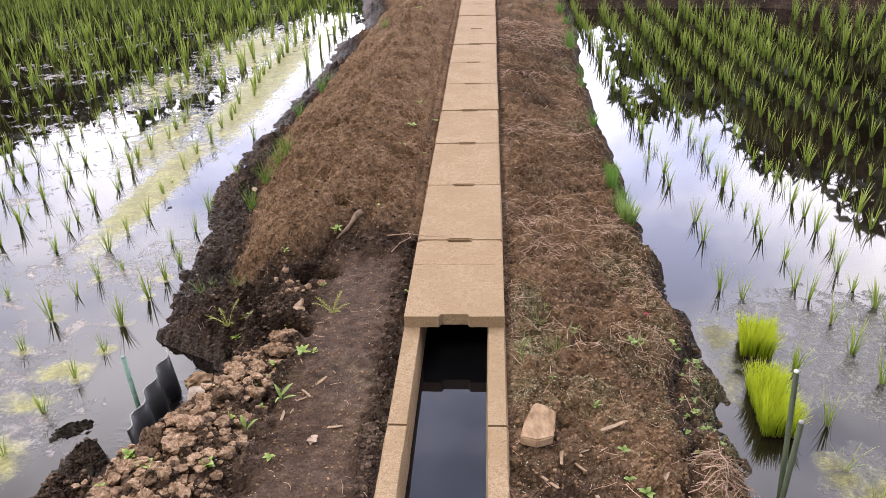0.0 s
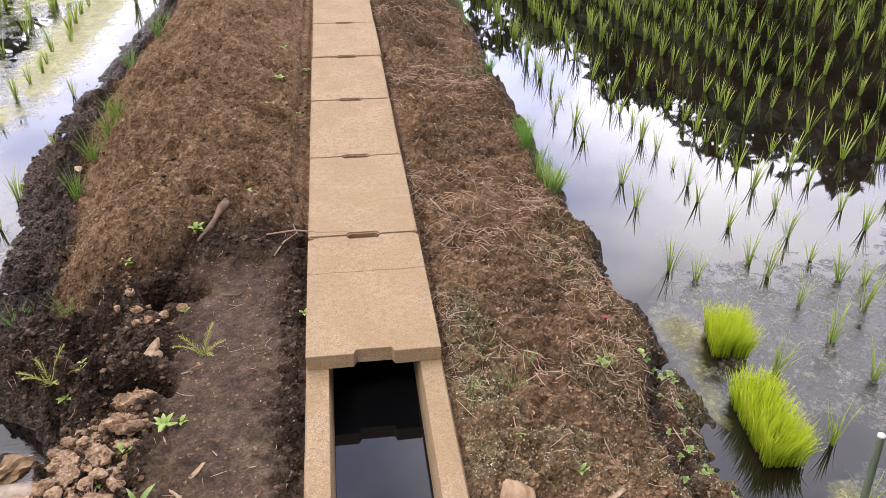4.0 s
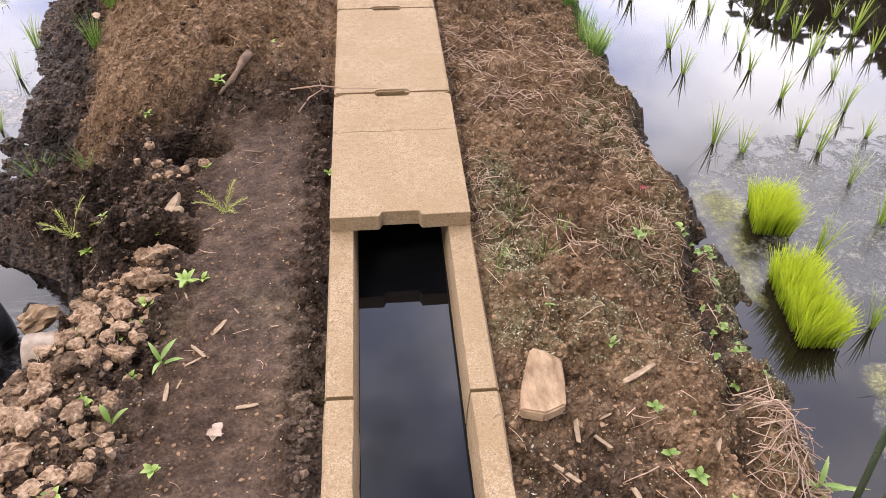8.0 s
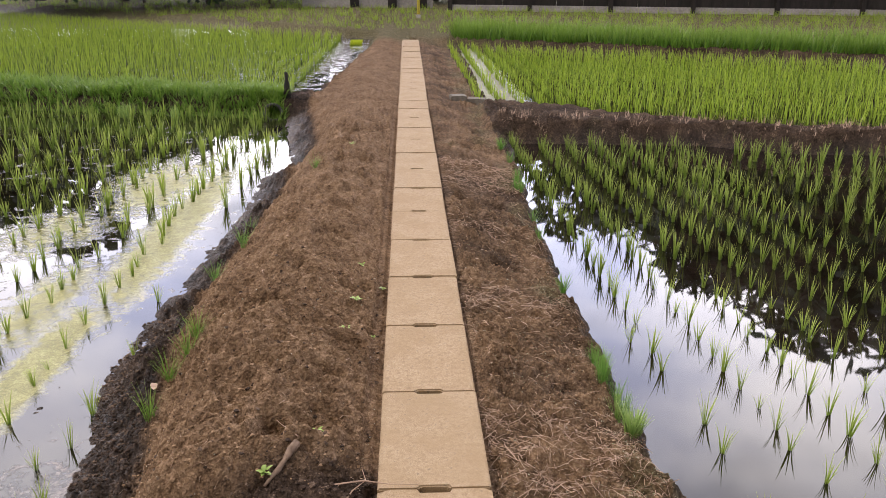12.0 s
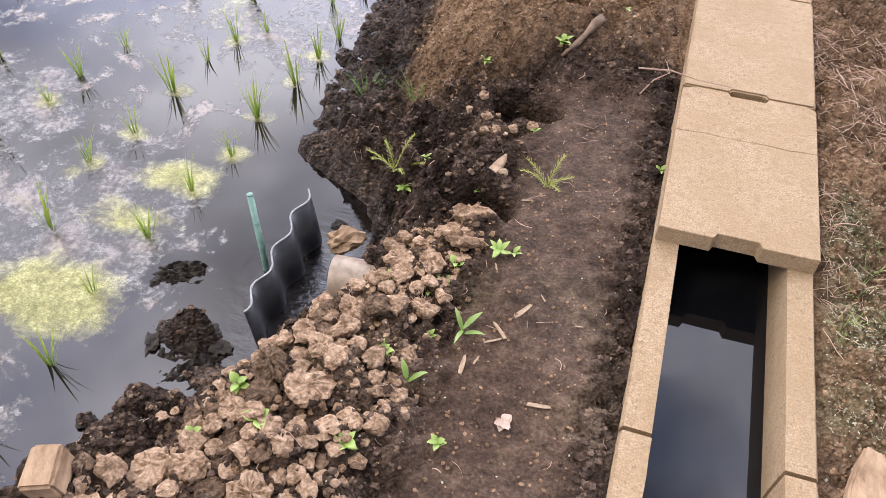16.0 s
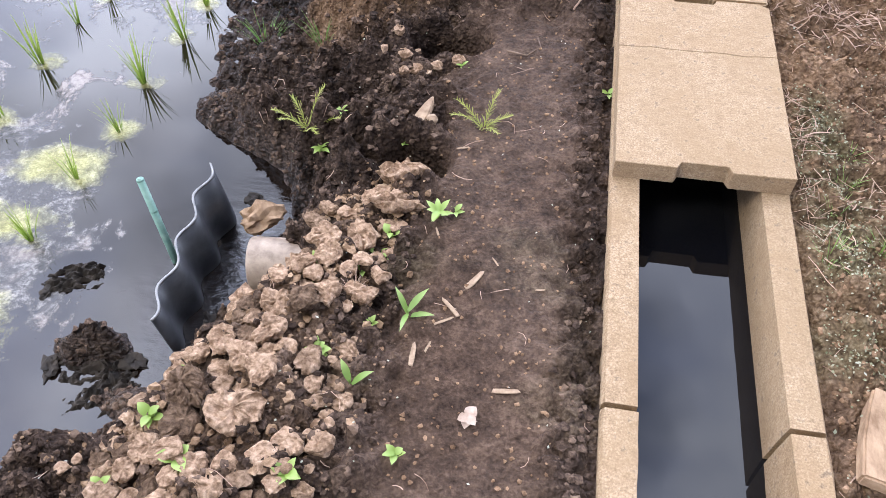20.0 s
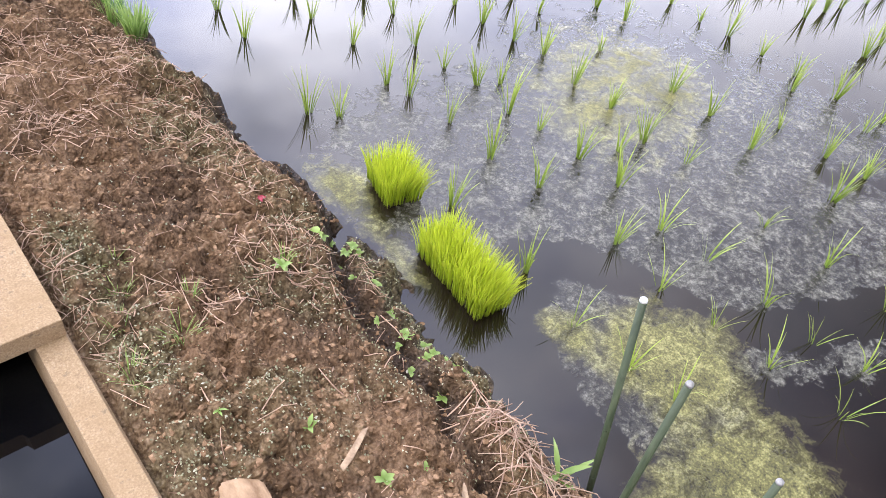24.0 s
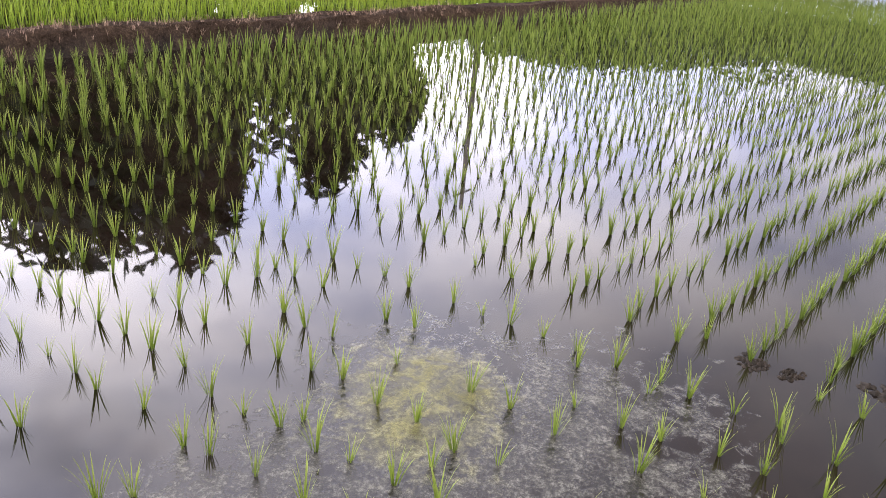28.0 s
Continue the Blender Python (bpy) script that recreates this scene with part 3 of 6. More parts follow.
# a gully behind the mossy lip of the right bank
gully = np.exp(-(((gx - np.interp(gy, (-0.95, -0.53, -0.44, -0.25, -0.13, 0.075, 0.3), (0.68, 0.72, 0.77, 0.767, 0.76, 0.835, 0.92)) + 0.02 * grain(gx, gy, 12, 9, 2)) / 0.036) ** 2)) * ease(-0.85, -0.6, gy) * ease(0.26, 0.1, gy)
gz -= 0.10 * gully * (0.7 + 0.5 * grain(gx, gy, 6, 19, 2))
trench = (np.abs(gx) < 0.160) & (gy < 18.2)
gz = np.where(trench, -0.62, gz)
under = np.abs(gx) < 0.24
gz = np.where(under & ~trench & (gy < 18.2), np.minimum(gz, np.where(np.abs(gx) < 0.2, -0.068, -0.052)), gz)

wet = ease(-0.17, -0.28, gz) + 0.42 * left_path * ease(-0.3, 0.5, grain(gx, gy, 3.0, 61, 3) + 0.25)
patch = grain(gx, gy, 2.3, 12, 4)
# on the right bank hollows and the gully take the darker tone
dry = np.where(gx < 0, 0.95 * ease(0.40, 0.66, gy + 0.12 * patch - 0.28 * ease(-0.78, -0.45, gx)) * ease(0.29, 0.40, from_left + 0.07 * patch), 0.86 - 0.24 * ease(0.8, 2.6, gy) + 0.5 * patch + 6.0 * np.clip(rough, -0.06, 0.03) + 0.35 * grain(gx, gy, 7, 35, 3)) * ease(-0.30, -0.19, gz)
dry = dry * (1 - 0.85 * ease(6.2, 6.6, gy) * (gx > 0.9))
dry = dry * (1 - 0.85 * np.exp(-(((gx - 0.36) / 0.16) ** 2 + ((gy + 0.74) / 0.17) ** 2)))
dry = dry * (1 - 0.85 * ease(0.84, 0.89, gx + 0.03 * patch) * ease(0.1, 0.2, gy) * ease(1.15, 0.95, gy)) * (1 - 0.9 * gully)
dry = np.clip(dry + 0.3 * clods_here * ease(-0.10, -0.04, gz), 0, 1)
moss = np.where(gx > 0, ease(0.05, 0.45, grain(gx, gy, 3.3, 15, 4) + 0.55 * np.exp(-(((gx - 0.78) / 0.12) ** 2)) - 0.30 + 0.33 * ease(0.35, -0.4, gy)), 0.35 * ease(0.25, 0.6, grain(gx, gy, 4, 16, 3)) * (gy < 0.7) * (gx > -0.6)) * ease(-0.30, -0.22, gz) * (0.45 + 0.35 * grain(gx, gy, 11, 29, 3))
moss = np.maximum(moss, 0.75 * ease(-0.1, 0.35, grain(gx, gy, 9, 27, 3) + 0.2) * ease(0.80, 0.85, gx) * ease(-0.75, -0.5, gy) * ease(0.2, 0.05, gy) * ease(-0.34, -0.30, gz)) * (1 - gully)
moss = np.maximum(moss, 0.85 * np.exp(-(((gx - 0.275) / 0.075) ** 2)) * ease(0.42, 0.25, gy) * ease(-0.5, -0.25, gy) * ease(-0.1, 0.25, grain(gx, gy, 8, 63, 3) + 0.05))
moss = np.maximum(moss, ease(17, 19, gy))
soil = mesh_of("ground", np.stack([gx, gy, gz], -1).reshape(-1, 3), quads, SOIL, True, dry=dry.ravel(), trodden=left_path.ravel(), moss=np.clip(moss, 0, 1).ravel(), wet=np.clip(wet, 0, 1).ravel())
tagged(new("ground", soil), "dark damp soil bank with moss and dry clods", "ground", kind="structure")


# ---- water ----
def paddy(name, x0, x1, y0, y1, z, film, algae, label, pale=0.0):
    wx = np.unique(np.concatenate([np.arange(max(x0, -3.2), min(x1, 4.2), 0.035), np.linspace(x0, x1, 40)]))
    wy = np.unique(np.concatenate([np.arange(max(y0, -1.8), min(y1, 3.0), 0.035), np.arange(max(y0, 3.0), min(y1, 6.5), 0.1), np.linspace(y0, y1, 40)]))
    ax, ay, q = sheet(wx, wy, None)
    me = mesh_of(name, np.stack([ax, ay, np.full_like(ax, z)], -1).reshape(-1, 3), q, WATER, True, film=np.clip(film(ax, ay), 0, 1).ravel(), algae=np.clip(algae(ax, ay), 0, 1).ravel(), pale=np.full(ax.size, pale), ripple=np.exp(-(((ax + 0.98) / 0.13) ** 2 + ((ay + 0.2) / 0.2) ** 2)).ravel())
    return tagged(new(name, me), label, "water", kind="structure")


def blob(x, y, cx, cy, rx, ry):
    return np.exp(-(((x - cx) / rx) ** 2 + ((y - cy) / ry) ** 2))


# x and y in turn of algae caught round single rice plants
CAUGHT = (-1.627, 0.059, -1.886, 0.026, -1.553, -0.113, -1.50, 0.06, -1.82, 0.25, -1.80, 0.50, -1.44, 0.85, -1.45, 0.67, -1.47, 0.25, -1.77, 0.85, -2.18, 0.31, -2.13, 0.68, -1.86, 0.08, -1.48, 0.45)


def left_algae(x, y):
    a = np.maximum(0.98 * blob(x, y, -1.64, -0.42, 0.22, 0.14), 0.72 * np.maximum(blob(x, y, -1.57, 0.10, 0.17, 0.10), blob(x, y, -1.60, -0.10, 0.20, 0.09)))
    for px, py in zip(CAUGHT[::2], CAUGHT[1::2]):
        a = np.maximum(a, 0.64 * blob(x, y, px, py, 0.075, 0.06))
    strip = np.maximum(0.9 * blob(x, y, -1.92, 2.0, 0.17, 1.1), 0.9 * blob(x, y, -1.85, 4.4, 0.26, 2.2))
    strip = np.maximum(strip, 0.72 * np.maximum(blob(x, y, -2.3, 5.6, 0.6, 1.3), blob(x, y, -2.2, 2.9, 0.24, 0.9)))
    return np.maximum(np.maximum(a, strip), 0.6 * blob(x, y, -2.7, 4.2, 0.5, 0.8)) + 0.08 * grain(x, y, 5, 24, 3)


def right_algae(x, y):
    post = np.maximum(blob(x, y, 1.40, -0.62, 0.22, 0.24), np.maximum(0.9 * blob(x, y, 1.24, -0.95, 0.28, 0.26), 0.66 * blob(x, y, 1.24, -0.40, 0.10, 0.14)))
    return np.maximum(0.97 * post, np.maximum(0.66 * blob(x, y, 2.2, 0.30, 0.6, 0.45), 0.7 * blob(x, y, 1.06, 0.38, 0.10, 0.16) + 0.5 * blob(x, y, 1.02, 0.06, 0.06, 0.22))) + 0.1 * grain(x, y, 4, 25, 3)


def near_line(x, y, xs_, ys_, wide):
    """1 on a bent line through a few places, falling to 0 at its width."""
    best = np.full(np.shape(x), 9.0)
    for ax, ay, bx, by in zip(xs_, ys_, xs_[1:], ys_[1:]):
        t = np.clip(((x - ax) * (bx - ax) + (y - ay) * (by - ay)) / ((bx - ax) ** 2 + (by - ay) ** 2), 0, 1)
        best = np.minimum(best, np.hypot(x - ax - t * (bx - ax), y - ay - t * (by - ay)))
    return np.exp(-((best / wide) ** 2))


def right_film(x, y):
    """A speckled mat near the bank, parted by open lanes, breaking up farther out."""
    wob = 0.12 * grain(x, y, 3.0, 22, 4)
    f = 0.74 * ease(1.0, 1.2, x) * ease(4.3, 2.1, x + 0.5 * np.abs(y + 0.1) + wob) * ease(1.15, 0.35, y + 0.7 * wob - 0.30 * ease(1.7, 2.6, x))
    f = f * ease(-0.95, -0.72, y + 0.28 * ease(1.5, 1.1, x) + 0.10 * (x - 1.6) + wob) + 0.5 * blob(x, y, 1.9, -0.95, 0.4, 0.12)
    f = f - 0.95 * near_line(x, y, (1.02, 1.12, 1.2, 1.33, 1.50, 1.553, 1.592, 1.75, 2.02, 2.4), (-0.50, -0.36, -0.25, -0.13, -0.285, -0.43, -0.61, -0.72, -0.83, -0.95), 0.06)
    return f - 0.3 * blob(x, y, 1.06, -0.25, 0.09, 0.3) + 0.5 * blob(x, y, 1.03, 0.12, 0.07, 0.22) + 0.06 * grain(x, y, 5, 28, 2)


def left_film(x, y):
    """Patches of grey scum round the algae and among the rice, with open water by the bank."""
    f = 0.26 + 0.52 * np.maximum(blob(x, y, -1.72, -0.18, 0.42, 0.40), 0.9 * blob(x, y, -2.45, 0.15, 0.5, 0.35)) + 0.30 * blob(x, y, -1.75, 0.95, 0.6, 0.35)
    f = f + 0.25 * np.maximum(blob(x, y, -1.55, -0.78, 0.18, 0.10), blob(x, y, -1.9, -0.62, 0.16, 0.12)) + 0.04 * ease(2.2, 3.4, y)
    f = f - 0.45 * blob(x, y, -1.32, -0.58, 0.16, 0.16) - 0.40 * blob(x, y, -1.30, 0.2, 0.16, 0.3) - 0.6 * blob(x, y, -1.0, -0.2, 0.16, 0.3)
    return f + 0.10 * grain(x, y, 4, 21, 3)


paddy("water_left", -90, -0.6, -50, 9.6, WATER_Z,
      left_film,
      left_algae, "murky paddy water with floating algae and scum", 1.0)
paddy("water_right", 0.6, 160, -60, 7.6, WATER_Z,
      right_film,
      right_algae, "murky paddy water reflecting clouds, with algae")
paddy("water_far_left", -120, -1.0, 9.8, 24, TERRACE_Z, lambda x, y: 0.45 + 0 * x, lambda x, y: 0 * x, "paddy water between far rice rows")
paddy("water_far_right", 0.9, 120, 7.4, 18, TERRACE_Z, lambda x, y: 0.2 + 0 * x, lambda x, y: 0.9 * ease(2.0, 1.3, x), "paddy water between far rice rows")
cx, cy, q = sheet(np.linspace(-0.135, 0.135, 9), np.linspace(-4, 18, 200), None)
me = mesh_of("water_channel", np.stack([cx, cy, np.full_like(cx, -0.167)], -1).reshape(-1, 3), q, CHANNEL_WATER, True)
tagged(new("water_channel", me), "still dark water in the concrete channel", "water", kind="structure")


# ---- the concrete channel and its lids ----
def slab(outline, z0, z1, bevel=0.006):
    """A flat block from an outline, with rounded edges."""
    bm = bmesh.new()
    f = bm.faces.new([bm.verts.new((x, y, z0)) for x, y in outline])
    up = bmesh.ops.extrude_face_region(bm, geom=[f])["geom"]
    bmesh.ops.translate(bm, verts=[v for v in up if isinstance(v, bmesh.types.BMVert)], vec=(0, 0, z1 - z0))
    bmesh.ops.recalc_face_normals(bm, faces=bm.faces)
    if bevel:
        bmesh.ops.bevel(bm, geom=bm.edges[:], offset=bevel, segments=2, affect="EDGES", clamp_overlap=True)
    return bm


LID_W, LID_L = 0.179, 0.60


def lid_outline(nick):
    n, d, a, b = 0.044, 0.0135, 0.0015, LID_L - 0.0015
    s = 0.022 * nick
    out = [(-LID_W, a), (-n - 0.008, a), (-n, a + d), (n, a + d), (n + 0.008, a), (LID_W, a)]
    if nick:
        out += [(LID_W, b - 0.012), (LID_W - s, b)]
    else:
        out += [(LID_W, b)]
    out += [(n + 0.008, b), (n, b - d), (-n, b - d), (-n - 0.008, b)]
    out += [(-LID_W + s * 1.4, b), (-LID_W, b - 0.014)] if nick else [(-LID_W, b)]
    return out


def lid(nick, label):
    bm = slab(lid_outline(nick), -0.045, 0.0, 0.005)
    me = bpy.data.meshes.new("drain_cover")
    bm.to_mesh(me)
    bm.free()
    me.materials.append(CONCRETE)
    return tagged(new("drain_cover", me), label, "drain cover", "lids along the channel")


def cracked_lid():
    """The end lid, broken across into two pieces that still lie together."""
    t = thing("drain_cover", pose(0, 0, 0), "tan concrete channel lid cracked across, with chipped corners", "drain cover", "lids along the channel")
    n, d, b, s = 0.047, 0.017, LID_L - 0.003, 0.026
    wave = [(LID_W - 2 * LID_W * k / 10, 0.386 + 0.004 * math.sin(k * 1.9) + 0.003 * math.cos(k * 4.1)) for k in range(11)]
    near = [(-LID_W, 0.0), (-n - 0.008, 0.0), (-n, d), (n, d), (n + 0.008, 0.0), (LID_W, 0.002)] + [(x, y - 0.0001) for x, y in wave]
    far = [(LID_W, b - 0.014), (LID_W - s, b), (n + 0.008, b), (n, b - d), (-n, b - d), (-n - 0.008, b), (-LID_W + s * 1.4, b), (-LID_W, b - 0.016)] + [(x, y + 0.0001) for x, y in wave[::-1]]
    part("lid_piece", slab(near, -0.045, 0.0, 0.0010), CONCRETE, t, smooth=False)
    part("lid_piece", slab(far, -0.045, 0.0003, 0.0010), CONCRETE, t, smooth=False)


cracked_lid()
plain = lid(0, "tan concrete channel lid with hand slots at its ends")
plain.matrix_world = pose(0, LID_L, 0)
dice = random.Random(4)
for k in range(2, 15):
    copy_thing(plain, pose(dice.uniform(-0.003, 0.003), k * LID_L, dice.uniform(-0.003, 0.002), 0, 0, dice.uniform(-0.3, 0.3)))
for k in range(15):
    copy_thing(plain, pose(0.01 + 0.002 * k, 9.02 + k * LID_L, -0.02 + dice.uniform(-0.006, 0.004), 0, dice.uniform(-0.5, 0.5), dice.uniform(-0.6, 0.6)))


def channel_run(y0, y1, label):
    run = thing("channel_segment", pose(0, y0, -0.42), label, "concrete channel", "channel segments")
    n = int((y1 - y0) / 0.025) if y1 < 1 else 12
    for side, name in ((-1, "side_wall"), (1, "side_wall")):
        bm = bmesh.new()
        rows = []
        for k in range(n + 1):
            y = (y1 - y0) * k / n
            w = lambda a: 0.0028 * float(noise.noise((y * 11, side * 7.1, a * 3.3))) + 0.0016 * float(noise.noise((y * 45, side * 3.1, a * 5.3)))
            ring = [(0.122 + w(1), 0.375 + w(2)), (0.118 + w(3), 0.32 + w(4)), (0.108, 0.0), (0.184, 0.0), (0.182 + w(5), 0.365 + w(6)), (0.176 + w(7), 0.375 + w(8)), (0.128 + w(9), 0.3755 + w(2))]
            rows.append([bm.verts.new((side * a, y, b)) for a, b in ring])
        for a, b in zip(rows, rows[1:]):
            for i in range(len(a)):
                bm.faces.new((a[i], a[i - 1], b[i - 1], b[i]))
        bm.faces.new(rows[0])
        bm.faces.new(rows[-1][::-1])
        bmesh.ops.recalc_face_normals(bm, faces=bm.faces)
        part(name, bm, CONCRETE, run, smooth=False)
    bm = slab([(-0.108, 0), (0.108, 0), (0.108, y1 - y0), (-0.108, y1 - y0)], 0.0, 0.06, 0)
    part("channel_bed", bm, CONCRETE, run, smooth=False)
    return run


channel_run(-3.9, -0.533, "open tan concrete channel segment holding dark water")
channel_run(-0.523, 9.0, "tan concrete channel segment running under its lids")
channel_run(9.01, 18.1, "far concrete channel segment running under its lids")


# ---- rice ----
def blades(count, height, spread, width, seed, segments=4, lean=0.45, base=0.012, droop=0.6):
    """A tuft of bent, tapering blades as arrays: verts, quads, height along the blade."""
    r = random.Random(seed)
    vs, fs, tip = [], [], []
    for _ in range(count):
        a, l = r.uniform(0, 6.283), height * r.uniform(0.6, 1.1)
        out, w = spread * r.uniform(0.1, 1.0), width * r.uniform(0.7, 1.2)
        bx, by = base * math.cos(a) * r.random(), base * math.sin(a) * r.random()
        bend = r.uniform(0.2, 1.0) * lean
        sx, sy = -math.sin(a + r.uniform(-0.6, 0.6)), math.cos(a)
        k = len(vs)
        for s in range(segments + 1):
            t = s / segments
            reach = out * t + bend * l * t * t * 0.5
            z = l * (t - droop * bend * t**3 * 0.5)
            cx, cy = bx + math.cos(a) * reach, by + math.sin(a) * reach
            h = w * (1.02 - t) ** 0.7 * (0.55 + 0.9 * t if t < 0.5 else 1.0) * 0.5
            vs += [(cx - sx * h, cy - sy * h, z), (cx + sx * h, cy + sy * h, z)]
            tip += [t, t]
        for s in range(segments):
            i = k + 2 * s
            fs.append((i, i + 1, i + 3, i + 2))
    return np.array(vs), np.array(fs), np.array(tip)


def scatter(name, tufts, places, material, label, category, kind="stuff", group=""):
    """Many tufts joined into one object. places: rows of x, y, z, turn, size."""
    vs, fs, ts, n = [], [], [], 0
    for k, (x, y, z, turn, size) in enumerate(places):
        v, f, t = tufts[k % len(tufts)]
        c, s = math.cos(turn) * size, math.sin(turn) * size
        vs.append(np.stack([v[:, 0] * c - v[:, 1] * s + x, v[:, 0] * s + v[:, 1] * c + y, v[:, 2] * size + z], 1))
        fs.append(f + n)
        ts.append(t)
        n += len(v)
    me = mesh_of(name, np.concatenate(vs), np.concatenate(fs), material, True, tip=np.concatenate(ts))
    return tagged(new(name, me), label, category, group, kind)


HILLS = [blades(r + 2, h, 0.032, 0.0062, s, 5, 0.42, 0.010) for r, h, s in ((12, 0.15, 1), (9, 0.135, 2), (14, 0.16, 3), (8, 0.125, 4), (11, 0.15, 5), (15, 0.155, 6))]
LOOSE = [blades(r, h, 0.05, 0.0055, s, 5, 0.75, 0.010) for r, h, s in ((8, 0.14, 7), (7, 0.13, 8), (9, 0.15, 9))]
TALL = [blades(r + 2, h, 0.032, 0.0078, s, 3, 0.42, 0.012) for r, h, s in ((12, 0.165, 11), (10, 0.155, 12), (14, 0.175, 13), (11, 0.16, 14))]
FAR = [blades(r, h, 0.030, 0.013, s, 2, 0.28, 0.018) for r, h, s in ((7, 0.18, 21), (6, 0.17, 22), (8, 0.19, 23))]
FARTHEST = [blades(4, h, 0.07, 0.030, s, 1, 0.3, 0.10) for h, s in ((0.19, 26), (0.18, 27), (0.20, 28))]
TERRACE = [blades(6, h, 0.06, 0.016, s, 2, 0.35, 0.04) for h, s in ((0.27, 31), (0.25, 32), (0.28, 33), (0.26, 34))]
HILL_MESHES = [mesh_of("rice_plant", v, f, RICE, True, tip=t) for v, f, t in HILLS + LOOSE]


# hills set out by hand nearest the bank, x and y in turn
RIGHT_HILLS = (1.234, 0.665, 1.203, 1.23, 1.105, 2.258, 1.531, 1.025, 1.513, 0.657, 2.118, 0.255, 1.572, -0.429, 2.098, -0.652, 2.886, -0.02, 2.897, -0.333, 2.673, 0.674, 3.446, -0.032, 3.545, -0.37, 2.078, 1.093, 2.346, 1.026, 3.448, 0.848, 2.541, 1.54, 2.062, 2.23, 2.088, 0.932, 2.113, 0.772, 2.146, 0.638, 2.386, 0.553, 2.366, 0.893, 2.642, 0.816, 2.42, 0.212, 2.431, 0.039, 2.07, 0.056, 2.609, -0.148, 2.606, -0.337, 2.626, -0.486)
RIGHT_MORE = (1.157, 0.733, 1.486, 0.748, 1.738, 0.916, 1.736, 0.743, 1.543, 0.474, 1.539, 0.252, 1.777, 0.599, 1.852, 0.561, 1.76, 0.414, 1.789, 0.287, 2.105, 0.431, 1.798, 0.108, 1.578, 0.071, 1.943, 0.061, 1.807, -0.06, 2.109, -0.099, 2.392, -0.169, 1.76, -0.273, 1.601, -0.233, 1.787, -0.428, 2.083, -0.435, 1.264, -0.385, 1.591, -0.604, 1.79, -0.635, 1.611, -0.772, 1.782, -0.794, 1.817, -0.928, 1.63, -0.968, 1.289, -0.174, 1.281, 0.138, 1.287, -0.562, 1.312, -0.699)
RIGHT_LAST = (2.42, -0.91, 2.69, -1.44, 3.0, -1.61, 3.36, -1.84, 2.66, -1.59, 2.69, -1.04, 2.64, -1.21, 2.4, -0.72, 2.69, -0.84, 2.11, -1.36, 2.05, -1.01, 2.12, -1.16, 2.44, -1.6, 3.02, -1.79, 2.97, -1.41, 3.35, -1.67, 3.33, -1.44, 3.0, -1.21, 2.93, -1.03, 2.09, -0.85, 3.61, -1.62, 3.35, -1.27, 3.34, -1.07, 2.69, -0.68, 2.99, -0.47, 3.35, -0.9, 2.92, -0.85, 2.4, -0.49)
LEFT_HILLS = (-1.417, 0.987, -1.437, 0.848, -1.446, 0.671, -1.692, 0.939, -1.766, 0.846, -1.483, 0.45, -1.469, 0.245, -1.797, 0.684, -1.818, 0.487, -1.824, 0.254, -1.508, 0.063, -1.521, -0.148, -1.872, 0.08, -2.184, 0.306, -2.508, 0.469, -2.13, 0.68, -1.804, -0.205, -1.838, -0.408, -2.17, 0.462, -1.503, -0.606, -1.537, -0.817, -1.545, -0.377, -2.215, 0.08, -1.84, 1.878, -1.864, 2.561, -1.552, 2.86, -1.455, 2.146, -1.844, 2.044, -1.465, 1.358, -1.536, 1.209, -1.47, 1.616, -1.798, 1.54)


def pairs(flat):
    return list(zip(flat[::2], flat[1::2]))


def plant_hills(near, label, group, loose=lambda x, y: False):
    r = random.Random(9)
    for k, (x, y, z, turn, size) in enumerate(near):
        n = len(HILLS)
        ob = new("rice_plant", HILL_MESHES[n + k % len(LOOSE) if loose(x, y) else k % n])
        ob.matrix_world = pose(x, y, z, r.uniform(-4, 4), r.uniform(-4, 4), math.degrees(turn)) @ Matrix.Diagonal((size, size, size, 1))
        tagged(ob, label, "rice plant", group)


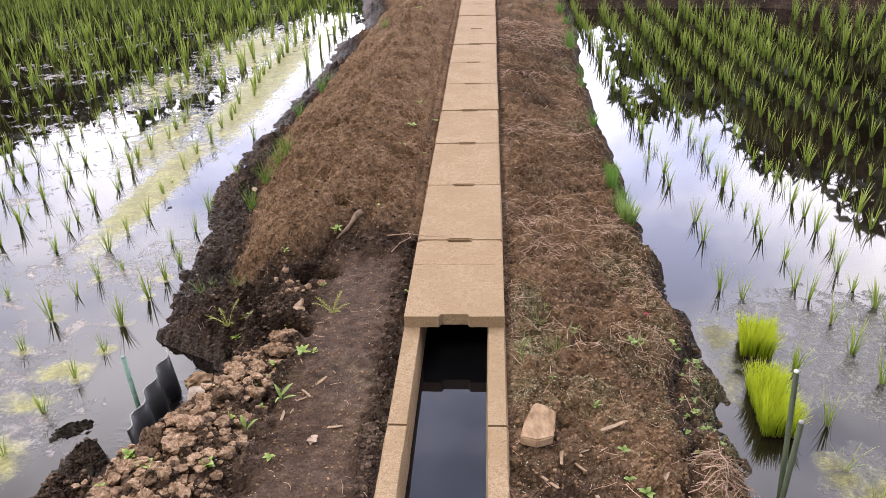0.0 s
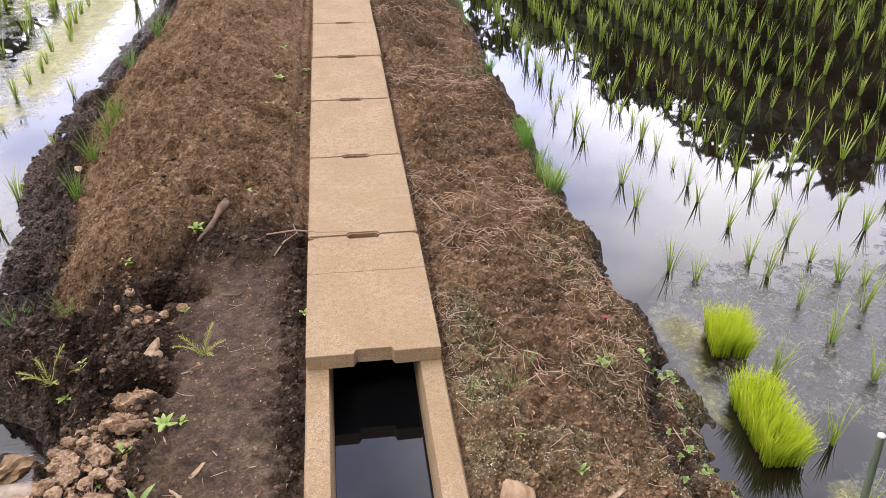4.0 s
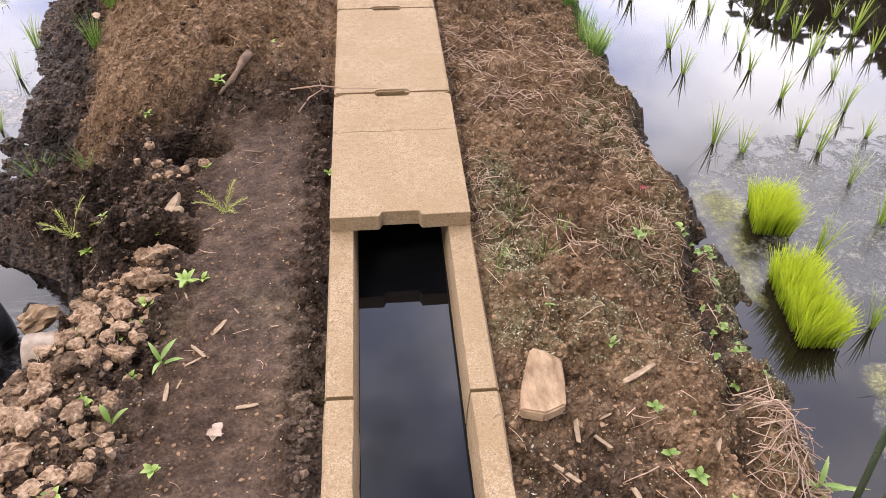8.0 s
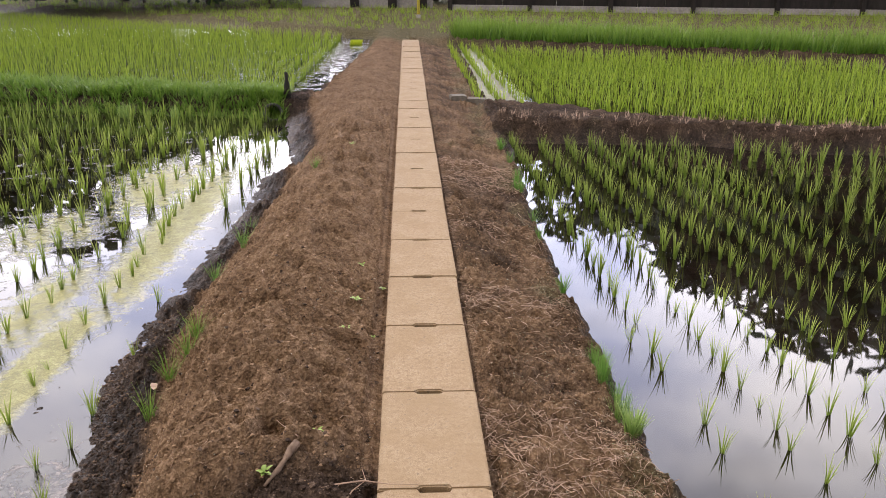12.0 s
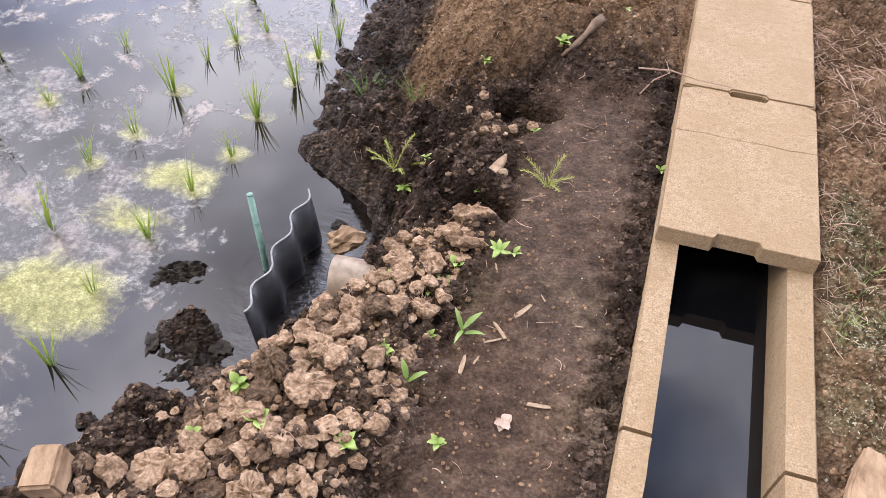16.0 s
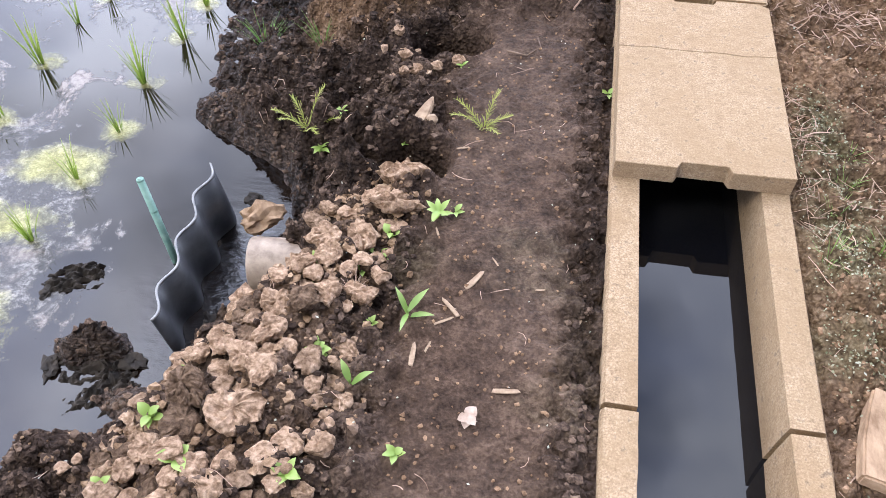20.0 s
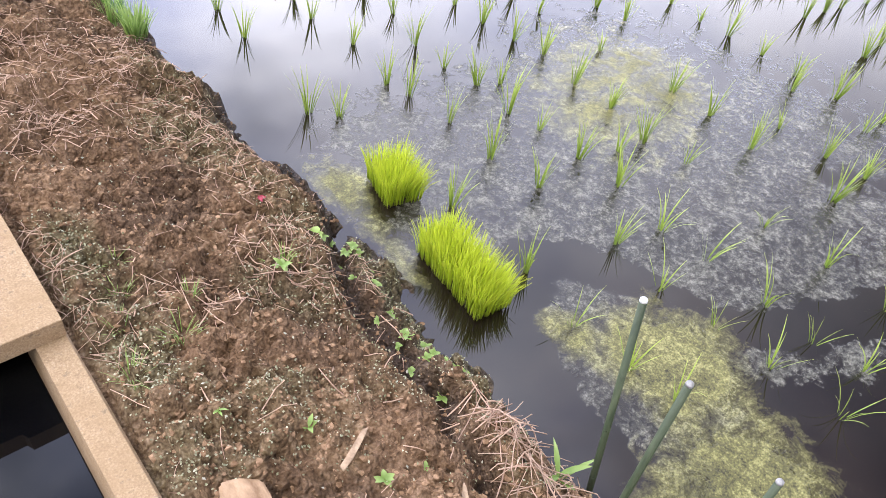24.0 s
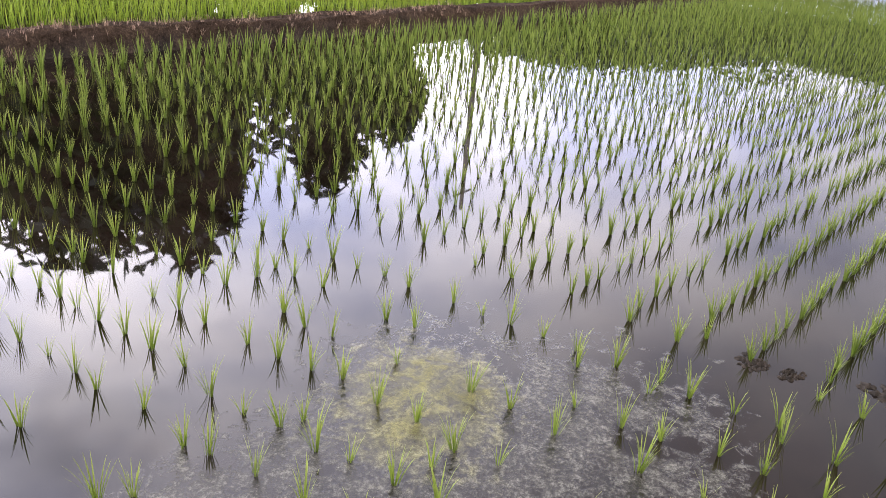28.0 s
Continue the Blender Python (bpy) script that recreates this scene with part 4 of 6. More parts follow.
def right_paddy():
    r = random.Random(31)
    own = pairs(RIGHT_HILLS) + pairs(RIGHT_MORE) + pairs(RIGHT_LAST)
    near = [(x, y, WATER_Z - 0.015, r.uniform(0, 6.28), r.uniform(0.9, 1.25)) for x, y in own]
    mid, far = [], []
    spots = []
    # seven headland rows along the bank, then rows running away from it
    for row in range(7):
        y = -2.4 + r.random() * 0.15
        while y < 7.1:
            y += r.gauss(0.172, 0.016)
            spots.append((1.235 + 0.295 * row - 0.02 * y + r.gauss(0, 0.010), y))
    for row in range(-40, 40):
        x, step = 3.22 + r.random() * 0.12, 0.165
        while x < 37:
            x += r.gauss(step, 0.014)
            step = 0.165 if x < 12 else 0.26
            spots.append((x, -1.27 + 0.305 * row - 0.13 * (x - 4) + r.gauss(0, 0.009)))
    for x, y in spots:
        d = math.hypot(x - 0.6, y - 0.2)
        if r.random() < 0.04 or y > np.interp(x, (1.1, 3.3, 4.2, 8.5, 60), (7.3, 7.15, 6.7, 6.4, 6.3)) - 0.12:
            continue
        if y < -1.6 - 0.5 * (x - 3) and x > 3:
            continue
        if (x < 2.75 and -1.1 < y < 1.1) or any((x - a) ** 2 + (y - b) ** 2 < 0.0110 for a, b in own) or (x < 1.4 and y < 1.2) or (x < 2.0 and y < -1.0):
            continue
        size = r.uniform(0.9, 1.25) * (1 + 0.36 * ease(2.2, 5.5, y) + 0.06 * ease(3, 9, x))
        p = (x, y, WATER_Z - 0.015, r.uniform(0, 6.28), float(size) * (1.15 if x > 12 else 1))
        (near if d < 2.9 else mid if d < 7.5 else far).append(p)
    last = [(25 + 100 * r.random() ** 1.8, r.uniform(-24, 6.0), WATER_Z - 0.015, r.uniform(0, 6.28), r.uniform(0.9, 1.4)) for _ in range(11000)]
    plant_hills(near, "young green rice plant standing in still water", "rice plants in the paddy", lambda x, y: y < -0.25 and x < 2.3 or y < -1.1 and x < 3.1)
    scatter("rice_rows", TALL, mid, RICE_MID_SHADED, "rows of young green rice in water", "rice")
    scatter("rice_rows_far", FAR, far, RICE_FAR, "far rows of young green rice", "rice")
    scatter("rice_horizon", FARTHEST, last, RICE_FAR, "young rice merging to a green sheet far off", "rice")


def left_paddy():
    r = random.Random(32)
    own = pairs(LEFT_HILLS)
    near = [(x, y, WATER_Z - 0.015, r.uniform(0, 6.28), r.uniform(0.8, 1.2)) for x, y in own]
    mid, far = [], []
    for row in range(0, 44):
        y = -6.0 + r.random() * 0.2
        while y < 9.3:
            y += r.gauss(0.2, 0.03)
            x = -1.49 - 0.335 * row - 0.012 * y + r.gauss(0, 0.03)
            d = math.hypot(x + 0.6, y - 0.2)
            edge = float(np.interp(y, LEFT_Y, LEFT_X))
            if x > edge - 0.08 or r.random() < 0.08 or y < -2.5 and x > -3 or y > 8.8 - 0.2 * (x + 1.8):
                continue
            if (x > -2.6 and -1.0 < y < 1.05) or any((x - a) ** 2 + (y - b) ** 2 < 0.014 for a, b in own):
                continue
            size = r.uniform(0.85, 1.2) * (1 + 0.5 * ease(2.8, 5.5, y))
            p = (x, y, WATER_Z - 0.015, r.uniform(0, 6.28), float(size))
            (near if d < 2.6 else mid if d < 7.5 else far).append(p)
    plant_hills(near, "young green rice plant among floating algae", "rice plants in the paddy")
    scatter("rice_rows", TALL, mid, RICE, "rows of green rice among scum", "rice")
    scatter("rice_rows_far", FAR, far, RICE_FAR, "far rows of green rice", "rice")


def terrace_rice():
    r = random.Random(33)
    spots = []
    for row in range(-2, 120):
        x = 1.5 + 0.28 * row
        y = float(np.interp(x, (1.1, 3.3, 4.2, 8.5, 60), (9.1, 8.0, 7.55, 7.25, 7.15)))
        while y < max(12.5, 17.6 - 0.43 * max(0, x - 1.4)):
            y += r.gauss(0.17, 0.02)
            spots.append((x + r.gauss(0, 0.015), y, TERRACE_Z, r.uniform(0, 6.28), r.uniform(0.85, 1.15)))
    for row in range(0, 50):
        x = -1.9 - 0.3 * row
        y = 10.3 - 0.32 * (x + 1.8)
        while y < 20.2 + 0.9 * max(0, -x - 1.2) * 0.8 and y < 33:
            y += r.gauss(0.2, 0.02)
            spots.append((x + r.gauss(0, 0.015), y, TERRACE_Z, r.uniform(0, 6.28), r.uniform(0.9, 1.2)))
    scatter("rice_terrace", TERRACE, spots, RICE_BRIGHT, "dense bright rice on the far terraces", "rice")
    last = [(r.uniform(34, 125), r.uniform(7.15, 12.6), TERRACE_Z, r.uniform(0, 6.28), r.uniform(1.4, 1.9)) for _ in range(5200)]
    scatter("rice_horizon", FARTHEST, last, RICE_BRIGHT, "bright terrace rice merging to a sheet far off", "rice")


right_paddy()
left_paddy()
terrace_rice()


# ---- distance: fence, lane, woods ----
def fence():
    f = thing("plank_fence", pose(1.6, 29.5, 0.2, 0, 0, -8), "dark weathered plank fence on a grey concrete footing", "fence")
    part("footing", slab([(0, -0.1), (60, -0.1), (60, 0.1), (0, 0.1)], -0.4, 0.17, 0.01), GREY_WALL, f, "grey concrete footing", False)
    for k in range(60):
        part("plank", slab([(k, -0.03), (k + 0.985, -0.03), (k + 0.985, 0.03), (k, 0.03)], 0.17, 2.3, 0.008), DARK_WOOD, f, smooth=False)
    for k in range(21):
        part("post", slab([(k * 3 - 0.08, -0.18), (k * 3 + 0.08, -0.18), (k * 3 + 0.08, -0.04), (k * 3 - 0.08, -0.04)], -0.4, 2.45, 0.01), DARK_WOOD, f, smooth=False)


fence()


def crown(seed, rx, rz, count, size):
    """Leaf clumps spread through lobed masses, with gaps."""
    r = random.Random(seed)
    lobes = [(r.gauss(0, 0.42) * rx, r.gauss(0, 0.42) * rx, r.uniform(-0.75, 0.8) * rz, r.uniform(0.28, 0.5)) for _ in range(22)]
    vs, fs, ts = [], [], []
    for _ in range(count):
        lx, ly, lz, lr = r.choice(lobes)
        d = Vector((r.gauss(0, 1), r.gauss(0, 1), r.gauss(0, 1))).normalized() * r.uniform(0.6, 1.05) * lr
        c = Vector((lx + d.x * rx, ly + d.y * rx, lz + d.z * rz))
        u = Vector((r.gauss(0, 1), r.gauss(0, 1), r.gauss(0, 0.7))).normalized() * size * r.uniform(0.6, 1.3)
        v = u.orthogonal().normalized() * size * r.uniform(0.4, 0.8)
        k = len(vs)
        vs += [c - u, c - v * 0.9, c + u, c + v]
        fs.append((k, k + 1, k + 2, k + 3))
        ts += [r.random()] * 4
    return np.array([tuple(v) for v in vs]), np.array(fs), np.array(ts)


def tree(x, y, high, wide, seed, label):
    t = thing("tree", pose(x, y, 0.3), label, "tree", "trees behind the fence")
    r = random.Random(seed)
    bm = bmesh.new()
    bmesh.ops.create_cone(bm, cap_ends=True, segments=9, radius1=high * 0.028, radius2=high * 0.008, depth=high * 0.8, matrix=Matrix.Translation((0, 0, high * 0.38)))
    part("trunk", bm, BARK, t)
    for _ in range(6):
        a, z = r.uniform(0, 6.28), high * r.uniform(0.3, 0.65)
        tip = Vector((math.cos(a) * wide * 0.7, math.sin(a) * wide * 0.7, z + high * 0.16))
        root = Vector((0, 0, z))
        bm = bmesh.new()
        m = Matrix.Translation((root + tip) / 2) @ (tip - root).to_track_quat("Z", "Y").to_matrix().to_4x4()
        bmesh.ops.create_cone(bm, cap_ends=True, segments=6, radius1=high * 0.010, radius2=high * 0.003, depth=(tip - root).length, matrix=m)
        part("limb", bm, BARK, t)
    v, f, q = crown(seed, wide, high * 0.40, 3800, 0.066 * high ** 0.8)
    v[:, 2] += high * 0.48
    part("crown", mesh_of("crown", v, f, TREE_LEAF, False, tip=q), None, t)


for k, (az, el, wide) in enumerate(((14.5, 16.4, 4.2), (18.5, 17.1, 4.6), (22.5, 18.3, 4.8), (26, 20.2, 4.6), (29.5, 21.9, 4.4), (33, 22.7, 4.4), (36.8, 22.8, 3.6), (39.2, 21, 2.2), (44.3, 11.5, 2.0), (48.8, 18.6, 1.8), (51.8, 13, 2.4), (56.2, 5.4, 3.6), (61, 6.2, 3.6), (65, 7, 3), (68.5, 5.6, 4), (73, 4.4, 4.6), (77.5, 3.6, 4.6), (82, 3.8, 4.6), (87, 3.8, 4.6), (92.5, 4, 4.6), (98, 4.2, 4.6), (104, 4.2, 4.6), (110, 4.2, 4.6), (9, 8, 3.4), (-7, 7, 3.6), (-13, 8.5, 4), (-19, 10.5, 4), (-24, 12.5, 4.6), (-29, 13.5, 4.6), (-34, 14, 4.6), (-40, 14, 4.6), (-47, 12.5, 4.6), (-54, 11, 4.4), (2, 7, 3.8))):
    far = 38 + (k * 7) % 5
    a = radians(az)
    tree(math.sin(a) * far, math.cos(a) * far - 1.0, far * math.tan(radians(el)) + 0.2, wide, 60 + k, "tall dark evergreen tree in full leaf behind the fence")


for k, az in enumerate((71, 75.2, 79.8, 84.5, 89.6, 95, 101)):
    a, far = radians(az), 36.5 + (k * 3) % 4
    tree(math.sin(a) * far, math.cos(a) * far - 1.0, 1.7 + 0.2 * (k % 3), 4.4, 120 + k, "low dark bush in leaf among the far trees")


# ---- things on the bank ----
def surf(x, y):
    """Heights of the finished ground at arrays of places."""
    x, y = np.asarray(x, float), np.asarray(y, float)
    i, j = np.clip(np.searchsorted(xs, x) - 1, 0, len(xs) - 2), np.clip(np.searchsorted(ys, y) - 1, 0, len(ys) - 2)
    u, v = (x - xs[i]) / (xs[i + 1] - xs[i]), (y - ys[j]) / (ys[j + 1] - ys[j])
    return (gz[j, i] * (1 - u) + gz[j, i + 1] * u) * (1 - v) + (gz[j + 1, i] * (1 - u) + gz[j + 1, i + 1] * u) * v


def mask_at(field, x, y):
    return field[np.clip(np.searchsorted(ys, y), 0, len(ys) - 1), np.clip(np.searchsorted(xs, x), 0, len(xs) - 1)]


def rock(seed, level=2, jag=0.28, flat=0.7):
    """A broken lump about 1 across: verts and triangles."""
    bm = bmesh.new()
    bmesh.ops.create_icosphere(bm, subdivisions=level, radius=0.5)
    for v in bm.verts:
        p = v.co * 2.2 + Vector((seed * 3.7, seed * 1.3, 0))
        v.co *= 1 + jag * noise.noise(p) + 0.5 * jag * noise.noise(p * 2.6) + (0.25 * jag * noise.noise(p * 6) if level > 2 else 0)
        v.co.z *= flat
    vs, fs = np.array([tuple(v.co) for v in bm.verts]), np.array([[v.index for v in f.verts] for f in bm.faces])
    bm.free()
    vs = vs + 0.05 * (level > 2) * np.stack([grain(vs[:, 1] + seed, vs[:, 2], 9, seed + q, 2) for q in range(3)], 1)
    return vs, fs


CRUMBS = [rock(k, 1, 0.9, 0.7) for k in range(8)]


def crumbs(name, x, y, size, material, label, sink=0.25):
    """Small lumps lying on the soil, joined."""
    r = np.random.RandomState(len(x))
    z, turn = surf(x, y), r.uniform(0, 6.28, len(x))
    vs, fs, n = [], [], 0
    for k in range(len(x)):
        v, f = CRUMBS[k % len(CRUMBS)]
        c, s = math.cos(turn[k]) * size[k], math.sin(turn[k]) * size[k]
        vs.append(np.stack([v[:, 0] * c - v[:, 1] * s + x[k], v[:, 0] * s + v[:, 1] * c + y[k], v[:, 2] * size[k] + z[k] + (0.38 - sink) * size[k]], 1))
        fs.append(f + n)
        n += len(v)
    return tagged(new(name, mesh_of(name, np.concatenate(vs), np.concatenate(fs), material)), label, "soil", kind="stuff")


def crumb_material(name, tones, vary=0.07):
    k = Mat(name, 0.92, 0.08)
    p = k.where()
    fine, mid, big = k.noise(p, 130, 5, 0.7), k.noise(p, 28, 5, 0.65), k.noise(p, 4.5, 4)
    grain = k.mix(0.3, k.mix(0.5, fine, mid), big)
    shift = k.math("MULTIPLY", k.math("SUBTRACT", k.island(), 0.42), vary)
    k.put("Base Color", k.ramp(k.math("ADD", grain, shift), *tones))
    return k.bump(k.mix(0.5, fine, mid), 0.8, 0.012).m


DARK_CRUMB = crumb_material("dark_crumb", DARK_TONES, 0.14)
BROWN_CRUMB = crumb_material("brown_crumb", BROWN_TONES, 0.06)


def clod_material():
    """Crusted dry soil; some clods still damp and dark."""
    k = Mat("dry_clod", 0.95, 0.1)
    p = k.where()
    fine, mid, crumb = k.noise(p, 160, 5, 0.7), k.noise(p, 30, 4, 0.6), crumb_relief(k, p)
    # gaps between crumbs are darkened in the colour, like shade in cracks
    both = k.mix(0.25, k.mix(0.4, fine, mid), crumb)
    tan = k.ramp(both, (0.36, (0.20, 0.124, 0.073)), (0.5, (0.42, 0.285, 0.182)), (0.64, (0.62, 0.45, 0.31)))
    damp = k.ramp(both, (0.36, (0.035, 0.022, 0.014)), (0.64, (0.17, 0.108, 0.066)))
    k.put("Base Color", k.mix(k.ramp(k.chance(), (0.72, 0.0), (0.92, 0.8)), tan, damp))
    return k.bump(k.math("ADD", fine, k.math("MULTIPLY", crumb, 0.6)), 0.8, 0.009).m


CLOD = clod_material()


def draw_places(r, n, x0, x1, y0, y1, keep):
    x, y = r.uniform(x0, x1, n), y0 + (y1 - y0) * r.uniform(0, 1, n) ** 1.25
    k = keep(x, y) > r.uniform(0, 1, n)
    return x[k], y[k]


def loose_soil():
    r = np.random.RandomState(5)
    ok = lambda x, y: (surf(x, y) > -0.325) & (np.abs(x) > 0.2)
    x, y = draw_places(r, 30000, -1.6, -0.19, -0.95, 2.6, lambda x, y: ok(x, y) * (1 - mask_at(dry, x, y)) * np.clip(1 - 1.4 * mask_at(left_path, x, y), 0, 1))
    crumbs("dark_soil_crumbs", x, y, 0.005 + 0.016 * r.uniform(0, 1, len(x)) ** 4, DARK_CRUMB, "dark crumbly damp soil on the bank")
    x, y = draw_places(r, 9000, -1.15, -0.19, 0.4, 4.0, lambda x, y: ok(x, y) * mask_at(dry, x, y))
    crumbs("brown_soil_crumbs", x, y, 0.004 + 0.014 * r.uniform(0, 1, len(x)) ** 4, BROWN_CRUMB, "brown crumbly dug soil on the bank", 0.42)
    x, y = draw_places(r, 22000, 0.19, 1.05, -0.95, 4.0, lambda x, y: ok(x, y) * (0.35 + 0.65 * mask_at(dry, x, y)))
    crumbs("bank_soil_crumbs", x, y, 0.0035 + 0.012 * r.uniform(0, 1, len(x)) ** 5, BROWN_CRUMB, "reddish brown crumbs of soil on the bank", 0.35)
    x, y = draw_places(r, 900, -0.6, -0.19, -1.2, 0.7, lambda x, y: ok(x, y) * mask_at(left_path, x, y))
    crumbs("path_grit", x, y, 0.004 + 0.006 * r.uniform(0, 1, len(x)) ** 2, BROWN_CRUMB, "small grit on the trodden path")


loose_soil()
CLOD_CRUMB = crumb_material("clod_crumb", ((0.40, (0.11, 0.066, 0.035)), (0.5, (0.24, 0.155, 0.09)), (0.6, (0.42, 0.285, 0.175))), 0.1)
rng = np.random.RandomState(21)
py = rng.uniform(-0.98, 0.0, 2600)
px = np.interp(py, CLOD_Y, CLOD_X) + rng.normal(0, 0.7, 2600) * np.interp(py, CLOD_Y, CLOD_W)
fit_here = (surf(px, py) > -0.27) & (px < -0.54) & (rng.uniform(0, 1, 2600) < 0.4)
px, py = px[fit_here], py[fit_here]
crumbs("clod_crumbs", px, py, 0.005 + 0.016 * rng.uniform(0, 1, len(px)) ** 3, CLOD_CRUMB, "tan crumbs broken off the dry clods")


def cell(points, k, reach):
    """The polygon of places nearer to point k than to any other, within reach."""
    x, y = points[k]
    poly = [(x + reach * math.cos(6.283 * a / 14), y + reach * math.sin(6.283 * a / 14)) for a in range(14)]
    for j, (a, b) in enumerate(points):
        if j == k or (a - x) ** 2 + (b - y) ** 2 > 4 * reach * reach:
            continue
        mx, my, nx, ny = (a + x) / 2, (b + y) / 2, a - x, b - y
        side = [(p - mx) * nx + (q - my) * ny for p, q in poly]
        cut = []
        for i in range(len(poly)):
            p, q, u, v = poly[i - 1], poly[i], side[i - 1], side[i]
            if (u < 0) != (v < 0):
                t = u / (u - v)
                cut.append((p[0] + (q[0] - p[0]) * t, p[1] + (q[1] - p[1]) * t))
            if v < 0:
                cut.append(q)
        poly = cut
        if len(poly) < 3:
            return []
    return poly


def clod_mesh(poly, high, gap, seed):
    """A dried plate of soil with broken sides and a crusty, uneven top."""
    n = 28
    cx, cy = sum(p for p, q in poly) / len(poly), sum(q for p, q in poly) / len(poly)
    legs = [math.dist(poly[i - 1], poly[i]) for i in range(len(poly))]
    around, total = [], sum(legs)
    for k in range(n):
        d, i = total * k / n, 0
        while d > legs[i] and i < len(legs) - 1:
            d -= legs[i]
            i += 1
        t = d / legs[i]
        around.append(Vector((poly[i - 1][0] + (poly[i][0] - poly[i - 1][0]) * t - cx, poly[i - 1][1] + (poly[i][1] - poly[i - 1][1]) * t - cy, 0)))
    vs = []
    for r, z in ((0.86, -0.7), (0.98, 0.0), (1.03, 0.35), (1.0, 0.65), (0.90, 0.9), (0.68, 1.0), (0.36, 1.0)):
        for p in around:
            l = max(0.004, p.length - gap)
            w = Vector((p.x * 38 + seed, p.y * 38, z * 1.7))
            q = p.normalized() * l * r * (1 + 0.28 * noise.noise(w) + 0.26 * noise.noise(w * 2.9))
            up = 0.42 * noise.noise(Vector((q.x * 70 + seed, q.y * 70, 3))) + 0.42 * noise.noise(Vector((q.x * 170, q.y * 170 + seed, 9)))
            vs.append((q.x, q.y, high * (z + (up if z > 0.3 else 0))))
    vs.append((0, 0, high * 1.02))
    fs = []
    for ring in range(6):
        for k in range(n):
            a, b = ring * n + k, ring * n + (k + 1) % n
            fs += [(a, b, b + n), (a, b + n, a + n)]
    fs += [(6 * n + k, 6 * n + (k + 1) % n, 7 * n) for k in range(n)]
    return mesh_of("soil_clod", vs, fs, CLOD), (cx, cy)


def clods():
    r = random.Random(14)
    spots = []
    for _ in range(9000):
        y = r.uniform(-0.98, 0.0)
        u = r.uniform(-1.1, 1.1)
        x = float(np.interp(y, CLOD_Y, CLOD_X)) + u * float(np.interp(y, CLOD_Y, CLOD_W))
        size = r.choice((0.026, 0.038, 0.050, 0.062, 0.074, 0.086)) * (1.0 if abs(u) < 0.8 else 0.5)
        bare = float(noise.noise((x * 8, y * 8, 4)))
        if len(spots) < 300 and bare < 0.16 and x < -0.545 and surf(x, y) > -0.24 and all(math.hypot(x - a, y - b) > 0.5 * (size + c) for a, b, c in spots):
            spots.append((x, y, size))
    points = [(x, y) for x, y, size in spots]
    loose = ((-0.69, 0.37, 0.040), (-0.655, 0.34, 0.044), (-0.71, 0.42, 0.030), (-0.68, 0.31, 0.030), (-0.555, 0.36, 0.040), (-0.60, 0.335, 0.030), (-0.735, 0.35, 0.024), (-0.70, 0.28, 0.022), (-0.66, 0.40, 0.020), (-0.62, 0.31, 0.020), (-0.75, 0.40, 0.018), (-0.60, -0.06, 0.045), (0.72, 0.36, 0.03), (-0.66, -0.12, 0.06), (-0.70, -0.16, 0.05))
    for k, (x, y, size) in enumerate(spots + list(loose)):
        if k < len(spots):
            poly = cell(points, k, size * 0.78)
        else:
            poly = [(x + 0.5 * size * r.uniform(0.75, 1.2) * math.cos(a * 0.785), y + 0.45 * size * r.uniform(0.75, 1.2) * math.sin(a * 0.785)) for a in range(8)]
        if len(poly) < 3:
            continue
        me, (cx, cy) = clod_mesh(poly, size * r.uniform(0.24, 0.38), 0.0015, k * 5.3)
        ob = new("soil_clod", me)
        ob.matrix_world = pose(cx, cy, float(surf(cx, cy)) + r.uniform(0.0, 0.16) * size, r.uniform(-11, 11), r.uniform(-11, 11), 0)
        tagged(ob, "dry tan clod of cracked, broken soil on the bank", "soil clod", "clods on the bank")


clods()


def strands(name, x, y, length, width, material, label, category, lift=0.004, bow=0.25, seed=1):
    """Thin dry stems lying over the soil, each a bent three-sided rod."""
    r = np.random.RandomState(seed)
    n, seg = len(x), 3
    turn, bend = r.uniform(0, 6.283, n), r.normal(0, bow, n)
    tilt = np.abs(r.normal(0, 0.10, n))
    vs = np.zeros((n, seg + 1, 3, 3))
    for s in range(seg + 1):
        t = s / seg - 0.5
        a = turn + bend * t * 2
        px, py = x + np.cos(a) * length * t, y + np.sin(a) * length * t
        pz = surf(px, py) * 0.38 + surf(x, y) * 0.62 + lift + length * tilt * (t + 0.5) + 0.3 * length * np.abs(bend) * (0.25 - t * t)
        w = width * (1 - 0.5 * abs(t))
        for c in range(3):
            q = c * 2.094
            vs[:, s, c] = np.stack([px - np.sin(a) * w * math.cos(q), py + np.cos(a) * w * math.cos(q), pz + w * math.sin(q)], 1)
    base = (np.arange(n) * (seg + 1) * 3)[:, None, None, None]
    s, c = np.arange(seg)[None, :, None, None], np.arange(3)[None, None, :, None]
    f = base + np.concatenate([s * 3 + c, s * 3 + (c + 1) % 3, (s + 1) * 3 + (c + 1) % 3, (s + 1) * 3 + c], -1)
    tips = np.tile(np.repeat(np.linspace(0, 1, seg + 1), 3), n)
    return tagged(new(name, mesh_of(name, vs.reshape(-1, 3), f.reshape(-1, 4), material, True, tip=tips)), label, category, kind="stuff")


